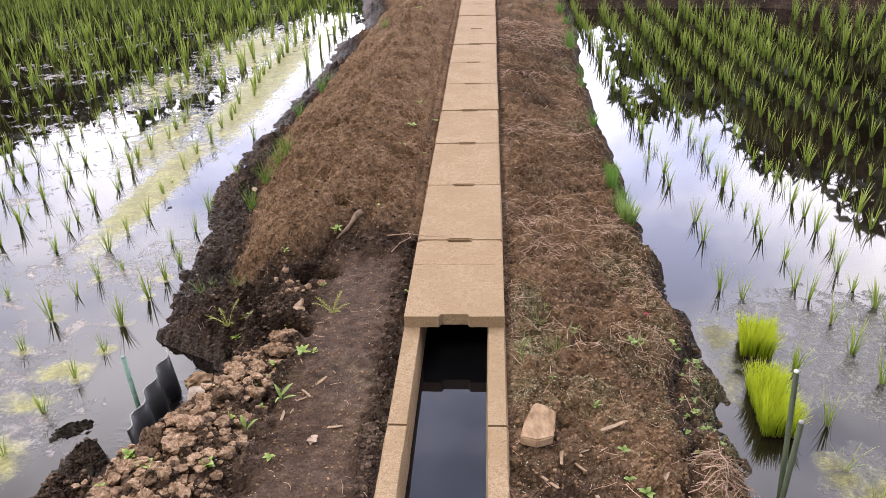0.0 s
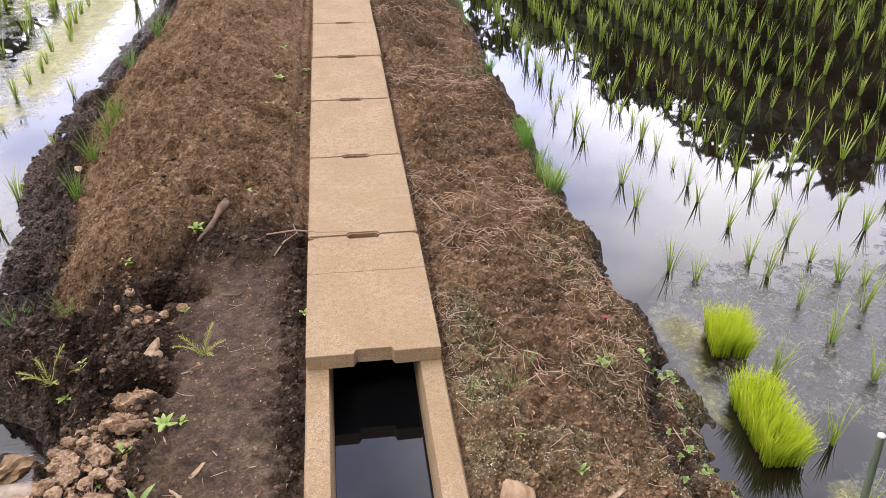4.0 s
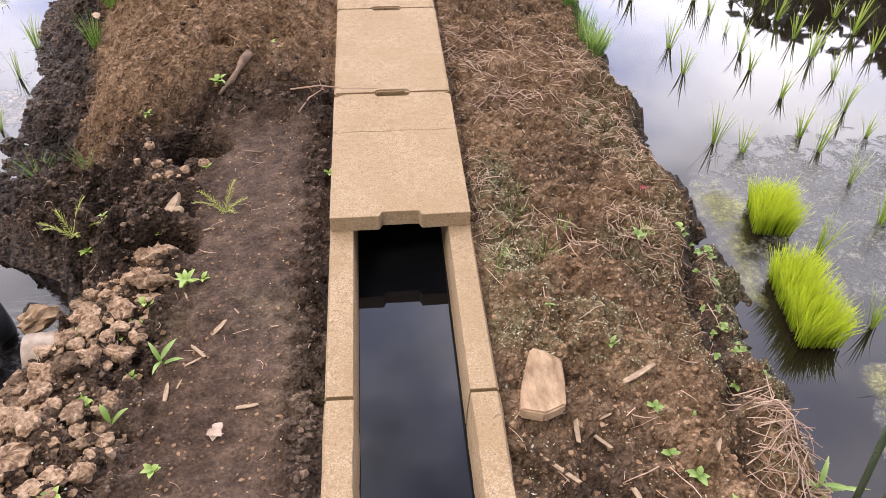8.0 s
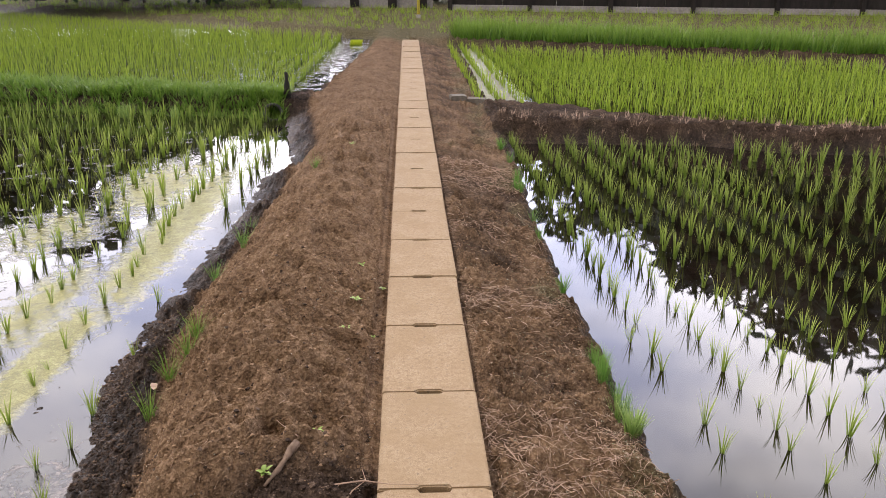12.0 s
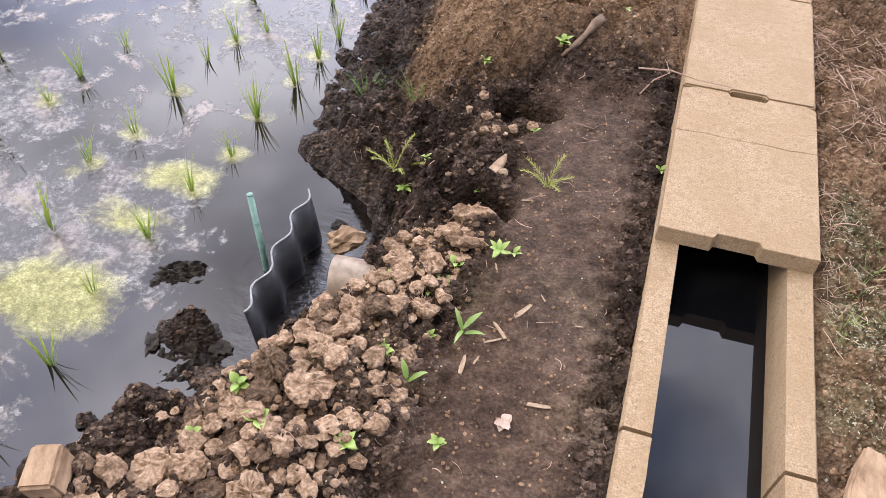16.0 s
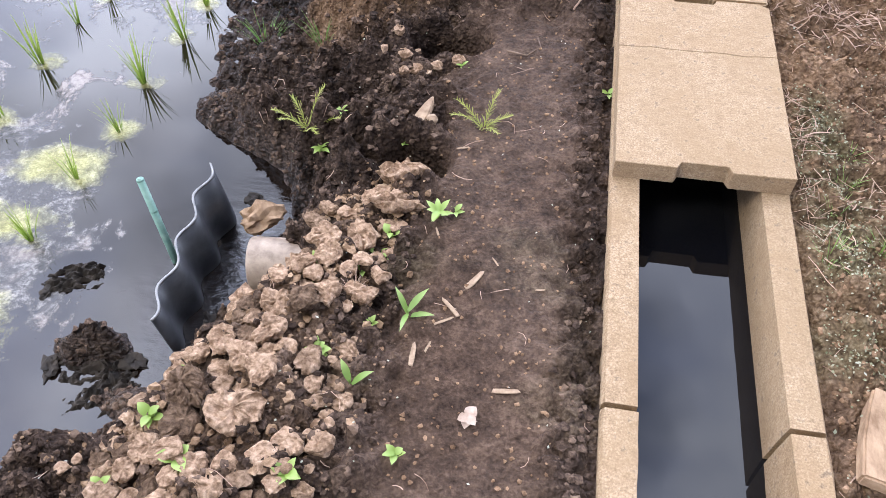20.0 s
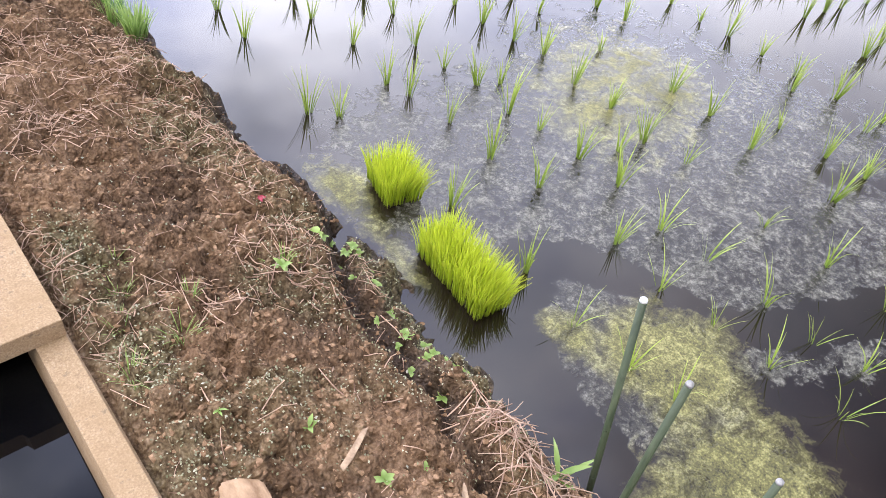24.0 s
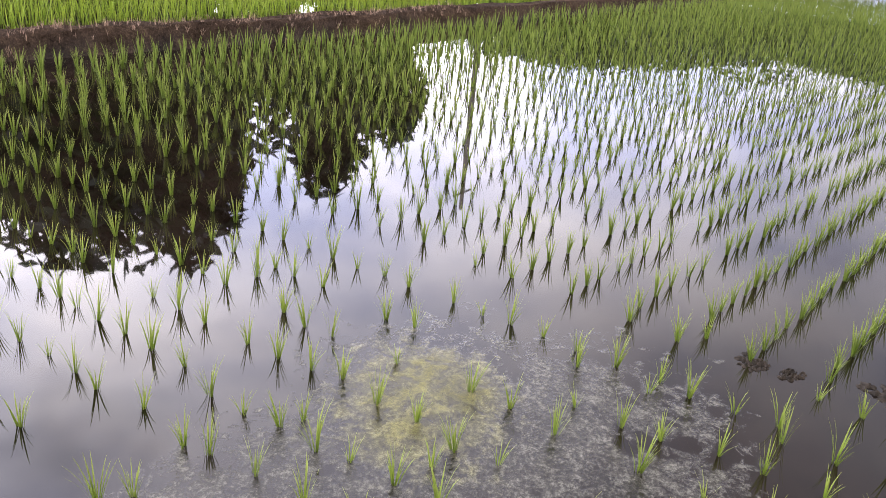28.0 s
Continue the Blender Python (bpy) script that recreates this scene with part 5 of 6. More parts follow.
def dry_stems():
    r = np.random.RandomState(8)
    patchy = lambda x, y: (surf(x, y) > -0.24) * np.clip(0.10 + 1.9 * grain(x, y, 2.6, 41, 3) + 0.35 * ease(0.0, 0.4, y) - 0.25 * ease(1.6, 3.0, y), 0.03, 1)
    x, y = draw_places(r, 19000, 0.2, 0.97, -0.9, 5.5, patchy)
    strands("dead_grass", x, y, 0.016 + 0.075 * r.uniform(0, 1, len(x)) ** 2, r.uniform(0.0007, 0.0018, len(x)), STRAW, "dead pinkish brown grass stems strewn over the bank", "dead grass", 0.003, 0.08, 2)
    x, y = draw_places(r, 260, -1.15, -0.2, -0.9, 4.0, lambda x, y: (surf(x, y) > -0.3) * 1.0)
    strands("root_fibres", x, y, r.uniform(0.015, 0.055, len(x)), r.uniform(0.0005, 0.0011, len(x)), STRAW, "fine dead roots in the dug soil", "roots", 0.003, 0.4, 3)
    x, y = r.normal(0.80, 0.045, 130), r.normal(-0.66, 0.10, 130)
    strands("reed_litter", x, y, r.uniform(0.04, 0.14, 130), r.uniform(0.0010, 0.0022, 130), STRAW, "heap of broken dry reed stems at the water's edge", "reed stems", 0.012, 0.2, 4)
    x, y = r.normal(0.225, 0.022, 60), r.uniform(-0.06, 0.36, 60)
    strands("dead_twigs", x, y, r.uniform(0.025, 0.075, 60), r.uniform(0.0006, 0.0011, 60), STRAW, "pale dead twigs spilling against the lid", "twigs", 0.006, 0.25, 5)


dry_stems()


def leaf_cover(name, x, y, low, high, material, label, category, seed):
    """Tiny flat leaves lying close over the soil."""
    r = np.random.RandomState(seed)
    z, n = surf(x, y), len(x)
    a, size = r.uniform(0, 6.283, n), r.uniform(low, high, n)
    tilt = r.normal(0, 0.5, n)
    c, s = np.cos(a) * size, np.sin(a) * size
    up = r.uniform(0.002, 0.007, n)
    v = np.zeros((n, 4, 3))
    for k, (u, w) in enumerate(((-1, 0), (0, -0.7), (1, 0), (0, 0.7))):
        v[:, k] = np.stack([x + c * u - s * w, y + s * u + c * w, z + up + size * tilt * u + size * 0.4 * w], 1)
    f = np.arange(n * 4).reshape(-1, 4)
    tagged(new(name, mesh_of(name, v.reshape(-1, 3), f, material, False, tip=np.repeat(r.uniform(0, 1, n), 4))), label, category, kind="stuff")


MOSS_LEAF = leaf_material("creeping_leaf", (0.17, 0.172, 0.085), (0.38, 0.38, 0.225), (0.58, 0.56, 0.41), 0.7)
FLECK = leaf_material("pale_fleck", (0.30, 0.32, 0.22), (0.55, 0.55, 0.44), (0.62, 0.56, 0.46), 0.7)
rng = np.random.RandomState(11)
px, py = draw_places(rng, 90000, 0.2, 1.05, -0.95, 4.0, lambda x, y: (surf(x, y) > -0.315) * (0.03 + 0.8 * mask_at(moss, x, y)))
leaf_cover("creeping_weed", px, py, 0.0012, 0.0034, MOSS_LEAF, "grey-green creeping weed and moss over the bank", "moss", 12)
px, py = draw_places(rng, 420, -1.15, -0.19, -0.95, 2.4, lambda x, y: (surf(x, y) > -0.30) * (1 - 0.6 * mask_at(left_path, x, y)))
leaf_cover("pale_leaf_scraps", px, py, 0.0015, 0.0035, FLECK, "tiny pale leaf scraps and sprouts on dark soil", "leaf scraps", 13)
px, py = draw_places(rng, 260, 0.2, 0.95, -0.95, 3.0, lambda x, y: (surf(x, y) > -0.30) * 1.0)
leaf_cover("pale_leaf_scraps", px, py, 0.002, 0.0045, FLECK, "pale dry leaf scraps among dead grass", "leaf scraps", 14)


# ---- weeds and tufts ----
def broad_leaf(length, width, rise, turn, fold=0.3):
    """One pointed leaf as verts and quads, bent over its length."""
    vs, fs, tip = [], [], []
    for s in range(6):
        t = s / 5
        w = width * math.sin(math.pi * min(1, 0.06 + 0.94 * t) ** 0.8) * 0.5
        d, z = length * t, rise * length * t - 0.55 * length * t * t * (0.35 + rise * 0.5)
        for side in (-1, 0, 1):
            lx, ly = d, side * w
            vs.append((lx * math.cos(turn) - ly * math.sin(turn), lx * math.sin(turn) + ly * math.cos(turn), z + abs(side) * w * fold))
            tip.append(t)
    for s in range(5):
        for c in (0, 1):
            i = s * 3 + c
            fs.append((i, i + 1, i + 4, i + 3))
    return np.array(vs), np.array(fs), np.array(tip)


def weed(name, x, y, leaves, length, width, label, seed, material=None, rise=0.7, category="weed"):
    r = random.Random(seed)
    z = float(surf(x, y))
    t = thing(name, pose(x, y, z - 0.004), label, category, "weeds on the bank")
    bm = bmesh.new()
    bmesh.ops.create_cone(bm, cap_ends=True, segments=6, radius1=0.0016, radius2=0.001, depth=length * 0.5, matrix=Matrix.Translation((0, 0, length * 0.22)))
    part("stem", bm, material or WEED, t)
    for k in range(leaves):
        a = k * 2.4 + r.uniform(-0.3, 0.3)
        v, f, q = broad_leaf(length * r.uniform(0.7, 1.15), width * r.uniform(0.8, 1.2), rise * r.uniform(0.6, 1.3), a)
        v[:, 2] += length * 0.45 * k / max(1, leaves)
        part("leaf", mesh_of("leaf", v, f, material or WEED, True, tip=q), None, t)
    return t


def tuft(name, x, y, count, height, spread, label, seed, material=None, lean=0.5, width=0.003, category="grass"):
    v, f, q = blades(count, height, spread, width, seed, 4, lean, 0.02)
    ob = part(name, mesh_of(name, v, f, material or GRASS, True, tip=q), None)
    ob.matrix_world = pose(x, y, float(surf(x, y)) - 0.006)
    return tagged(ob, label, category, "grass tufts on the bank")


SMALL = "small green seedling weed with rounded leaves in damp soil"
for k, (x, y, n, l, w) in enumerate(((-0.544, 0.69, 8, 0.045, 0.020), (-0.749, 0.581, 6, 0.035, 0.012), (-0.517, -0.155, 8, 0.042, 0.018), (-0.671, -0.499, 7, 0.032, 0.017), (-0.60, -0.215, 4, 0.028, 0.016), (-0.611, -0.268, 4, 0.026, 0.014), (-0.192, 0.282, 5, 0.036, 0.016), (-0.543, 0.342, 5, 0.026, 0.012), (-0.804, 0.175, 5, 0.022, 0.010), (-0.922, -0.662, 4, 0.034, 0.018), (-0.881, -0.572, 3, 0.026, 0.014), (-0.486, -0.134, 4, 0.026, 0.014), (-0.395, 0.90, 6, 0.04, 0.016), (-0.632, 0.066, 4, 0.02, 0.012), (-0.729, -0.293, 4, 0.02, 0.012), (-0.332, 2.611, 6, 0.045, 0.018), (-0.33, 2.025, 6, 0.045, 0.018), (-0.24, 1.796, 5, 0.04, 0.016), (-0.359, 1.754, 6, 0.045, 0.017), (-0.21, 2.351, 5, 0.035, 0.016), (-0.57, 5.44, 6, 0.05, 0.02), (-0.84, 0.10, 9, 0.045, 0.017))):
    weed("seedling_weed", x, y, n, l * 0.75, w * 0.75, SMALL, 200 + k, SPROUT)
for k, (x, y, n, l, w) in enumerate(((0.633, -0.003, 8, 0.045, 0.020), (0.451, -0.405, 4, 0.035, 0.018), (0.522, -0.548, 6, 0.040, 0.020), (0.326, -0.308, 6, 0.030, 0.009), (0.525, -0.659, 6, 0.042, 0.022), (0.56, -0.72, 5, 0.045, 0.024), (0.603, -0.566, 5, 0.03, 0.014), (0.62, -0.80, 8, 0.05, 0.022))):
    weed("seedling_weed", x, y, n, l * 0.58, w * 0.62, "green broad-leaved weed on the mossy bank", 240 + k)
for k, (x, y, n, h) in enumerate(((0.301, 0.067, 26, 0.05), (0.357, -0.095, 30, 0.055), (0.235, -0.158, 24, 0.06), (0.26, -0.03, 16, 0.04), (0.41, -0.02, 14, 0.035), (0.33, 0.16, 16, 0.035))):
    tuft("grass_tuft", x, y, n, h, 0.03, "low green grass sprouting between moss and dead stems", 390 + k, WEED, 0.8, 0.0026)
for k, (x, y, n, l) in enumerate(((-0.901, -0.556, 4, 0.030), (-0.922, -0.659, 4, 0.036), (-0.833, -0.737, 6, 0.040), (-0.68, -0.497, 8, 0.034), (-0.731, -0.294, 4, 0.022), (-0.605, -0.209, 3, 0.032), (-0.619, -0.25, 5, 0.026), (-0.656, -0.736, 6, 0.034), (-0.504, -0.662, 5, 0.024), (-0.954, -0.784, 4, 0.036), (-0.602, -0.41, 5, 0.022), (-0.734, -0.353, 3, 0.018), (-0.641, -0.306, 4, 0.018))):
    weed("clod_sprout", x, y, n, l * 0.8, l * 0.5, "pale green sprout growing between dry clods", 260 + k, SPROUT, 0.9)
weed("round_leaf_weed", 0.80, 0.128, 5, 0.034, 0.027, "pale green weed with round leaves at the bank's edge", 310, SPROUT, 0.35)
tuft("grass_tuft", 0.662, 0.05, 34, 0.05, 0.03, "low green grass sprouting on brown soil", 410, WEED, 0.9, 0.005)
for k in range(26):
    r = random.Random(700 + k)
    y = r.uniform(-0.42, 0.24)
    x = 0.845 + 0.10 * (y + 0.1) + r.gauss(0, 0.035)
    weed("creeping_weed", x, y, r.randint(6, 9), r.uniform(0.014, 0.022), r.uniform(0.009, 0.014), "low creeping green weed on the wet bank edge", 710 + k, WEED, 0.45)
weed("maize_like_weed", -0.533, -0.398, 4, 0.048, 0.012, "bright green weed with three long bent leaves", 301, rise=0.9)
weed("leaf_shoot", -0.602, -0.556, 2, 0.045, 0.014, "single upright bright green shoot", 302, rise=1.6)
weed("reed_shoot", 0.86, -0.70, 6, 0.085, 0.012, "bright green reed shoot leaning over the water", 303, rise=0.7)
weed("red_leaf_scrap", 0.732, 0.282, 3, 0.022, 0.014, "crimson fallen leaf on the bank", 304, RED, 0.3, "leaf")
weed("dead_leaf", -1.181, 1.611, 3, 0.05, 0.03, "pale dry dead leaf on dark mud", 305, STRAW, 0.6, "leaf")
weed("dead_leaf", -0.399, -0.578, 6, 0.024, 0.020, "crumpled pale dry leaf on the trodden path", 307, PALE, 0.25, "leaf")
def feathery(x, y, stems, long, seed):
    """A sprawling weed of thin stems set with short needle leaves."""
    r = random.Random(seed)
    t = thing("feathery_weed", pose(x, y, float(surf(x, y)) - 0.004), "yellowish feathery weed sprawling on the soil", "weed", "weeds on the bank")
    for k in range(stems):
        a, l, rise = k * 6.283 / stems + r.uniform(-0.4, 0.4), long * r.uniform(0.6, 1.1), r.uniform(0.9, 2.2)
        vs, fs, ts = [], [], []
        for i in range(15):
            q = i / 14
            base = Vector((math.cos(a) * l * q, math.sin(a) * l * q, l * (rise * q - 0.45 * rise * q * q)))
            for side in (-1, 1):
                b = a + side * r.uniform(0.5, 1.0)
                n = 0.016 * (1.15 - 0.7 * q) * r.uniform(0.7, 1.2)
                end = base + Vector((math.cos(b) * n, math.sin(b) * n, n * r.uniform(0.2, 0.8)))
                w = Vector((-math.sin(b), math.cos(b), 0)) * 0.0011
                j = len(vs)
                vs += [tuple(base - w), tuple(base + w), tuple(end + w * 0.3), tuple(end - w * 0.3)]
                fs.append((j, j + 1, j + 2, j + 3))
                ts += [q * 0.6, q * 0.6, 1, 1]
            if i:
                w = Vector((-math.sin(a), math.cos(a), 0)) * 0.0009
                j = len(vs)
                vs += [tuple(was - w), tuple(was + w), tuple(base + w), tuple(base - w)]
                fs.append((j, j + 1, j + 2, j + 3))
                ts += [q] * 4
            was = base
        part("stem", mesh_of("stem", vs, fs, YELLOW_WEED, True, tip=ts), None, t)


YELLOW_WEED = leaf_material("yellow_weed", (0.19, 0.22, 0.03), (0.33, 0.35, 0.06), (0.42, 0.43, 0.10))
feathery(-0.462, 0.122, 5, 0.085, 311)
feathery(-0.875, 0.126, 6, 0.085, 312)
tuft("feathery_weed", -0.642, -0.357, 40, 0.05, 0.03, "thin straw-coloured grass tuft on a clod", 313, STRAW, 0.7, 0.0012)
for k, (x, y, n, h) in enumerate(((-1.06, 1.72, 40, 0.13), (-1.10, 1.56, 34, 0.12), (-1.13, 1.36, 30, 0.12), (-1.05, 1.85, 34, 0.12), (-0.80, 4.58, 26, 0.10), (-1.07, 3.05, 26, 0.12), (-1.14, 2.60, 24, 0.11), (-1.16, 0.62, 20, 0.08), (-0.96, 0.55, 16, 0.07), (-1.2, 3.9, 20, 0.12))):
    tuft("grass_tuft", x, y, int(n * 1.6), h * 1.25, 0.07, "thin green grass tuft on dark mud", 320 + k, VERGE if k < 4 else GRASS, 0.6, 0.003)
for k in range(13):
    r = random.Random(700 + k)
    tuft("grass_tuft", 0.80 + r.uniform(-0.03, 0.05), 1.16 + 0.055 * k + r.uniform(-0.02, 0.02), 60, 0.12 + 0.05 * r.random(), 0.035, "bright green grass clump at the water's edge", 340 + k, WEED if k < 4 else GRASS, 0.55 if k < 4 else 0.35, 0.0075 if k < 3 else 0.0028)
for k, (x, y) in enumerate(((0.86, 6.25), (0.89, 6.4), (0.83, 4.85), (0.85, 4.7), (0.87, 5.1), (0.82, 3.6), (0.80, 2.6), (0.88, 4.2), (0.9, 5.8))):
    tuft("grass_tuft", x, y, 50, 0.15, 0.06, "green grass clump at the water's edge", 360 + k, GRASS, 0.5, 0.004)


def terrace_end(x):
    """Where the far terrace meets the rise behind it."""
    return max(12.6, 17.7 - 0.43 * min(30, max(0, x - 1.4))) if x > 0 else 20.5 + 0.9 * min(30, max(0, -x - 1.2))


def verge():
    """Rough grass on the cross banks and the far rise."""
    r = random.Random(77)
    forms = [blades(7, 0.26, 0.10, 0.014, 800 + k, 2, 0.7, 0.05) for k in range(5)]
    leafy = [blades(9, 0.22, 0.13, 0.026, 820 + k, 2, 0.95, 0.06) for k in range(5)]
    tufted = [blades(6, 0.30, 0.12, 0.040, 840 + k, 1, 0.5, 0.14) for k in range(5)]
    spots = []
    for _ in range(2600):
        x = -1.75 - 9 * r.random() ** 1.4
        y = 8.95 - 0.2 * (x + 1.8) + r.uniform(-0.10, 0.75 + 0.08 * (-x - 2))
        spots.append((x, y, float(surf(x, y)) - 0.01, r.uniform(0, 6.28), r.uniform(0.4, 1.0)))
    scatter("verge_grass", leafy, spots, VERGE, "lush green weeds along the cross bank", "grass")
    spots = []
    for _ in range(3400):
        x = 1.2 + 30 * r.random() ** 1.2
        y = terrace_end(x) + r.uniform(0.55, 1.9)
        spots.append((x, y, float(surf(x, y)) - 0.02, r.uniform(0, 6.28), r.uniform(0.9, 1.9)))
    scatter("rise_weeds", tufted, spots, VERGE, "tall dark green weeds along the terrace's far side", "grass")
    spots = []
    for _ in range(9000):
        x = r.uniform(-32, 40)
        y = terrace_end(x) + (2.0 if x > 0 else 0.7) + 16 * r.random()
        if abs(x - 0.1) < 0.5 and y < 21 or y > 29.3 and x > 1:
            continue
        spots.append((x, y, float(surf(x, y)) - 0.02, r.uniform(0, 6.28), r.uniform(0.45, 0.9)))
    for _ in range(2200):
        x = r.uniform(40, 75)
        y = r.uniform(12.9, 24)
        spots.append((x, y, float(surf(x, y)) - 0.02, r.uniform(0, 6.28), r.uniform(0.8, 1.6)))
    scatter("rise_grass", tufted, spots, LAWN, "bright green grass on the far rise", "grass")
    spots = []
    for _ in range(900):
        x = 1.0 + 11 * r.random()
        y = float(np.interp(x, (1.1, 3.3, 4.2, 8.5, 60), (7.3, 7.15, 6.7, 6.4, 6.3))) + r.uniform(0.04, 0.5)
        spots.append((x, y, float(surf(x, y)) - 0.01, r.uniform(0, 6.28), r.uniform(0.2, 0.45)))
    scatter("bank_grass", forms, spots[:500], DEAD, "dead grass hanging on the dark cross bank", "dead grass")
    scatter("bank_straw", forms, spots[500:], STRAW, "pale dry grass along the top of the cross bank", "dead grass")


verge()
for k, (x, wide, high) in enumerate(((-13.5, 2.6, 1.6), (-10.6, 2.4, 1.9), (-8.0, 2.2, 2.1), (-5.6, 1.8, 1.7), (-17, 2.6, 1.5))):
    tree(x, 31.5 + 0.4 * (k % 2), high, wide, 140 + k, "low dark bush in leaf among the far trees")
wall = thing("boundary_wall", pose(-4.2, 31.2, 0.1, 0, 0, 1), "grey rendered wall with dark timber posts beyond the lane", "wall")
part("wall_face", slab([(0, 0), (5.2, 0), (5.2, 0.2), (0, 0.2)], -0.3, 1.9, 0.01), GREY_WALL, wall, smooth=False)
for x in (1.9, 3.4, 4.6):
    part("wall_post", slab([(x, -0.12), (x + 0.35, -0.12), (x + 0.35, -0.004), (x, -0.004)], -0.3, 1.9, 0.01), DARK_WOOD, wall, smooth=False)


# ---- seedling mats in the water ----
def seedling_mat(x, y, wide, long, turn, high, seed, label):
    t = thing("seedling_mat", pose(x, y, WATER_Z - 0.02, 0, 0, turn), label, "seedling mat", "mats of rice seedlings")
    r = random.Random(seed)
    base = slab([(-wide / 2, -long / 2), (wide / 2, -long / 2), (wide / 2, long / 2), (-wide / 2, long / 2)], -0.02, 0.028, 0.01)
    part("root_block", base, MUD, t, "dark muddy root block")
    vs, fs, ts, n = [], [], [], 0
    for _ in range(int(wide * long * 52000)):
        u, v = r.uniform(-0.5, 0.5), r.uniform(-0.5, 0.5)
        l = high * (r.uniform(0.80, 1.08) if r.random() < 0.8 else r.uniform(0.5, 0.9))
        lx, ly = u * 0.03 + r.gauss(0.004, 0.009), v * 0.025 + r.gauss(0, 0.009)
        a, w = r.uniform(0, 3.14), 0.0017
        for s in range(4):
            q = s / 3
            cx, cy, cz = u * wide + lx * q * q * 1.3, v * long + ly * q * q * 1.3, 0.025 + l * q
            h = w * (1.05 - q) ** 0.5
            vs += [(cx - math.cos(a) * h, cy - math.sin(a) * h, cz), (cx + math.cos(a) * h, cy + math.sin(a) * h, cz)]
            ts += [q, q]
        for s in range(3):
            i = n + 2 * s
            fs.append((i, i + 1, i + 3, i + 2))
        n += 8
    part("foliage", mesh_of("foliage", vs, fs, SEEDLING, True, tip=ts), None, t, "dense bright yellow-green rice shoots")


seedling_mat(1.175, 0.285, 0.115, 0.15, -12, 0.115, 5, "small block of bright yellow-green rice seedlings standing in water")
seedling_mat(1.115, -0.105, 0.115, 0.28, -4, 0.118, 6, "long block of bright yellow-green rice seedlings standing in water")
tuft("loose_seedlings", 1.02, 0.36, 26, 0.06, 0.05, "loose pale seedlings lying at the water's edge", 371, SEEDLING, 1.2, 0.003)


# ---- stakes, boards, pipe, stones and wood ----
def rod(a, b, r0, r1, sides=10):
    a, b = Vector(a), Vector(b)
    bm = bmesh.new()
    m = Matrix.Translation((a + b) / 2) @ (b - a).to_track_quat("Z", "Y").to_matrix().to_4x4()
    bmesh.ops.create_cone(bm, cap_ends=True, segments=sides, radius1=r0, radius2=r1, depth=(b - a).length, matrix=m)
    bmesh.ops.bevel(bm, geom=[e for e in bm.edges if len({round((m.inverted() @ v.co).z, 3) for v in e.verts}) == 1], offset=min(r0, r1) * 0.25, segments=2, affect="EDGES")
    return bm


def stake(foot, head, radius, material, cap, label):
    foot, head = Vector(foot), Vector(head)
    t = thing("garden_stake", Matrix.Translation(foot), label, "stake", "stakes holding the boards")
    up = head - foot
    shaft = part("shaft", rod((0, 0, 0), up, radius, radius), material, t)
    part("cap", rod(up - up.normalized() * 0.004, up + up.normalized() * 0.004, radius * 1.04, radius * 0.9), cap, shaft, "pale end cap")
    for k in range(3):
        at = up * (0.3 + 0.22 * k)
        part("ring", rod(at, at + up.normalized() * 0.003, radius * 1.06, radius * 1.06), material, shaft)


stake((0.915, -0.77, -0.42), (0.905, -0.685, 0.277), 0.0072, POST, WHITE_CAP, "dark green ribbed garden stake leaning in the paddy")
stake((0.862, -0.835, -0.42), (0.878, -0.824, 0.229), 0.0072, POST, BOARD_RIM, "dark green ribbed garden stake upright behind a board")
stake((0.985, -1.02, -0.42), (1.0, -1.00, 0.06), 0.0072, POST, BOARD_RIM, "short dark green garden stake in the paddy")
stake((-1.135, -0.175, -0.42), (-1.185, -0.11, -0.105), 0.009, STAKE, STAKE, "pale green plastic stake behind the black board")


def wavy_board(x, y0, y1, z0, z1, waves, depth, thick, label, lean=0.0, rim=None):
    """A corrugated plastic sheet standing on edge, with a pale rim."""
    t = thing("wavy_board", pose(x, (y0 + y1) / 2, z0), label, "garden board", "boards at the inlets")
    n, h, l, under = 48, z1 - z0, y1 - y0, t
    line = [(depth * math.sin(k / n * waves * 6.283 + 0.5) + lean * (k / n - 0.5), -l / 2 + l * k / n) for k in range(n + 1)]
    for name, lo, hi, grow, material in (("panel", 0.0, h, 0.0, BOARD), ("rim", h - 0.002, h + 0.002, 0.0005, rim or BOARD_RIM)):
        bm = bmesh.new()
        rings = []
        for a, b in line:
            w = thick / 2 + grow
            sag = 0.012 * math.sin(b * 9)
            rings.append([bm.verts.new((a + u * w + 0.03 * (1 - v / h), b, v + sag)) for u, v in ((-1, lo), (1, lo), (1, hi), (-1, hi))])
        for p, q in zip(rings, rings[1:]):
            for i in range(4):
                bm.faces.new((p[i], p[i - 1], q[i - 1], q[i]))
        bm.faces.new(rings[0])
        bm.faces.new(rings[-1][::-1])
        bmesh.ops.recalc_face_normals(bm, faces=bm.faces)
        under = part(name, bm, material, under, "worn upper rim" if name == "rim" else "")


wavy_board(-1.075, -0.405, 0.018, -0.45, -0.178, 3.5, 0.012, 0.004, "black corrugated plastic board standing in the paddy before a pipe", -0.01)
wavy_board(0.80, -1.16, -0.70, -0.42, -0.185, 0.5, 0.006, 0.010, "dark board set on edge in the mud at the paddy's side", -0.01, BROWN_BOARD)


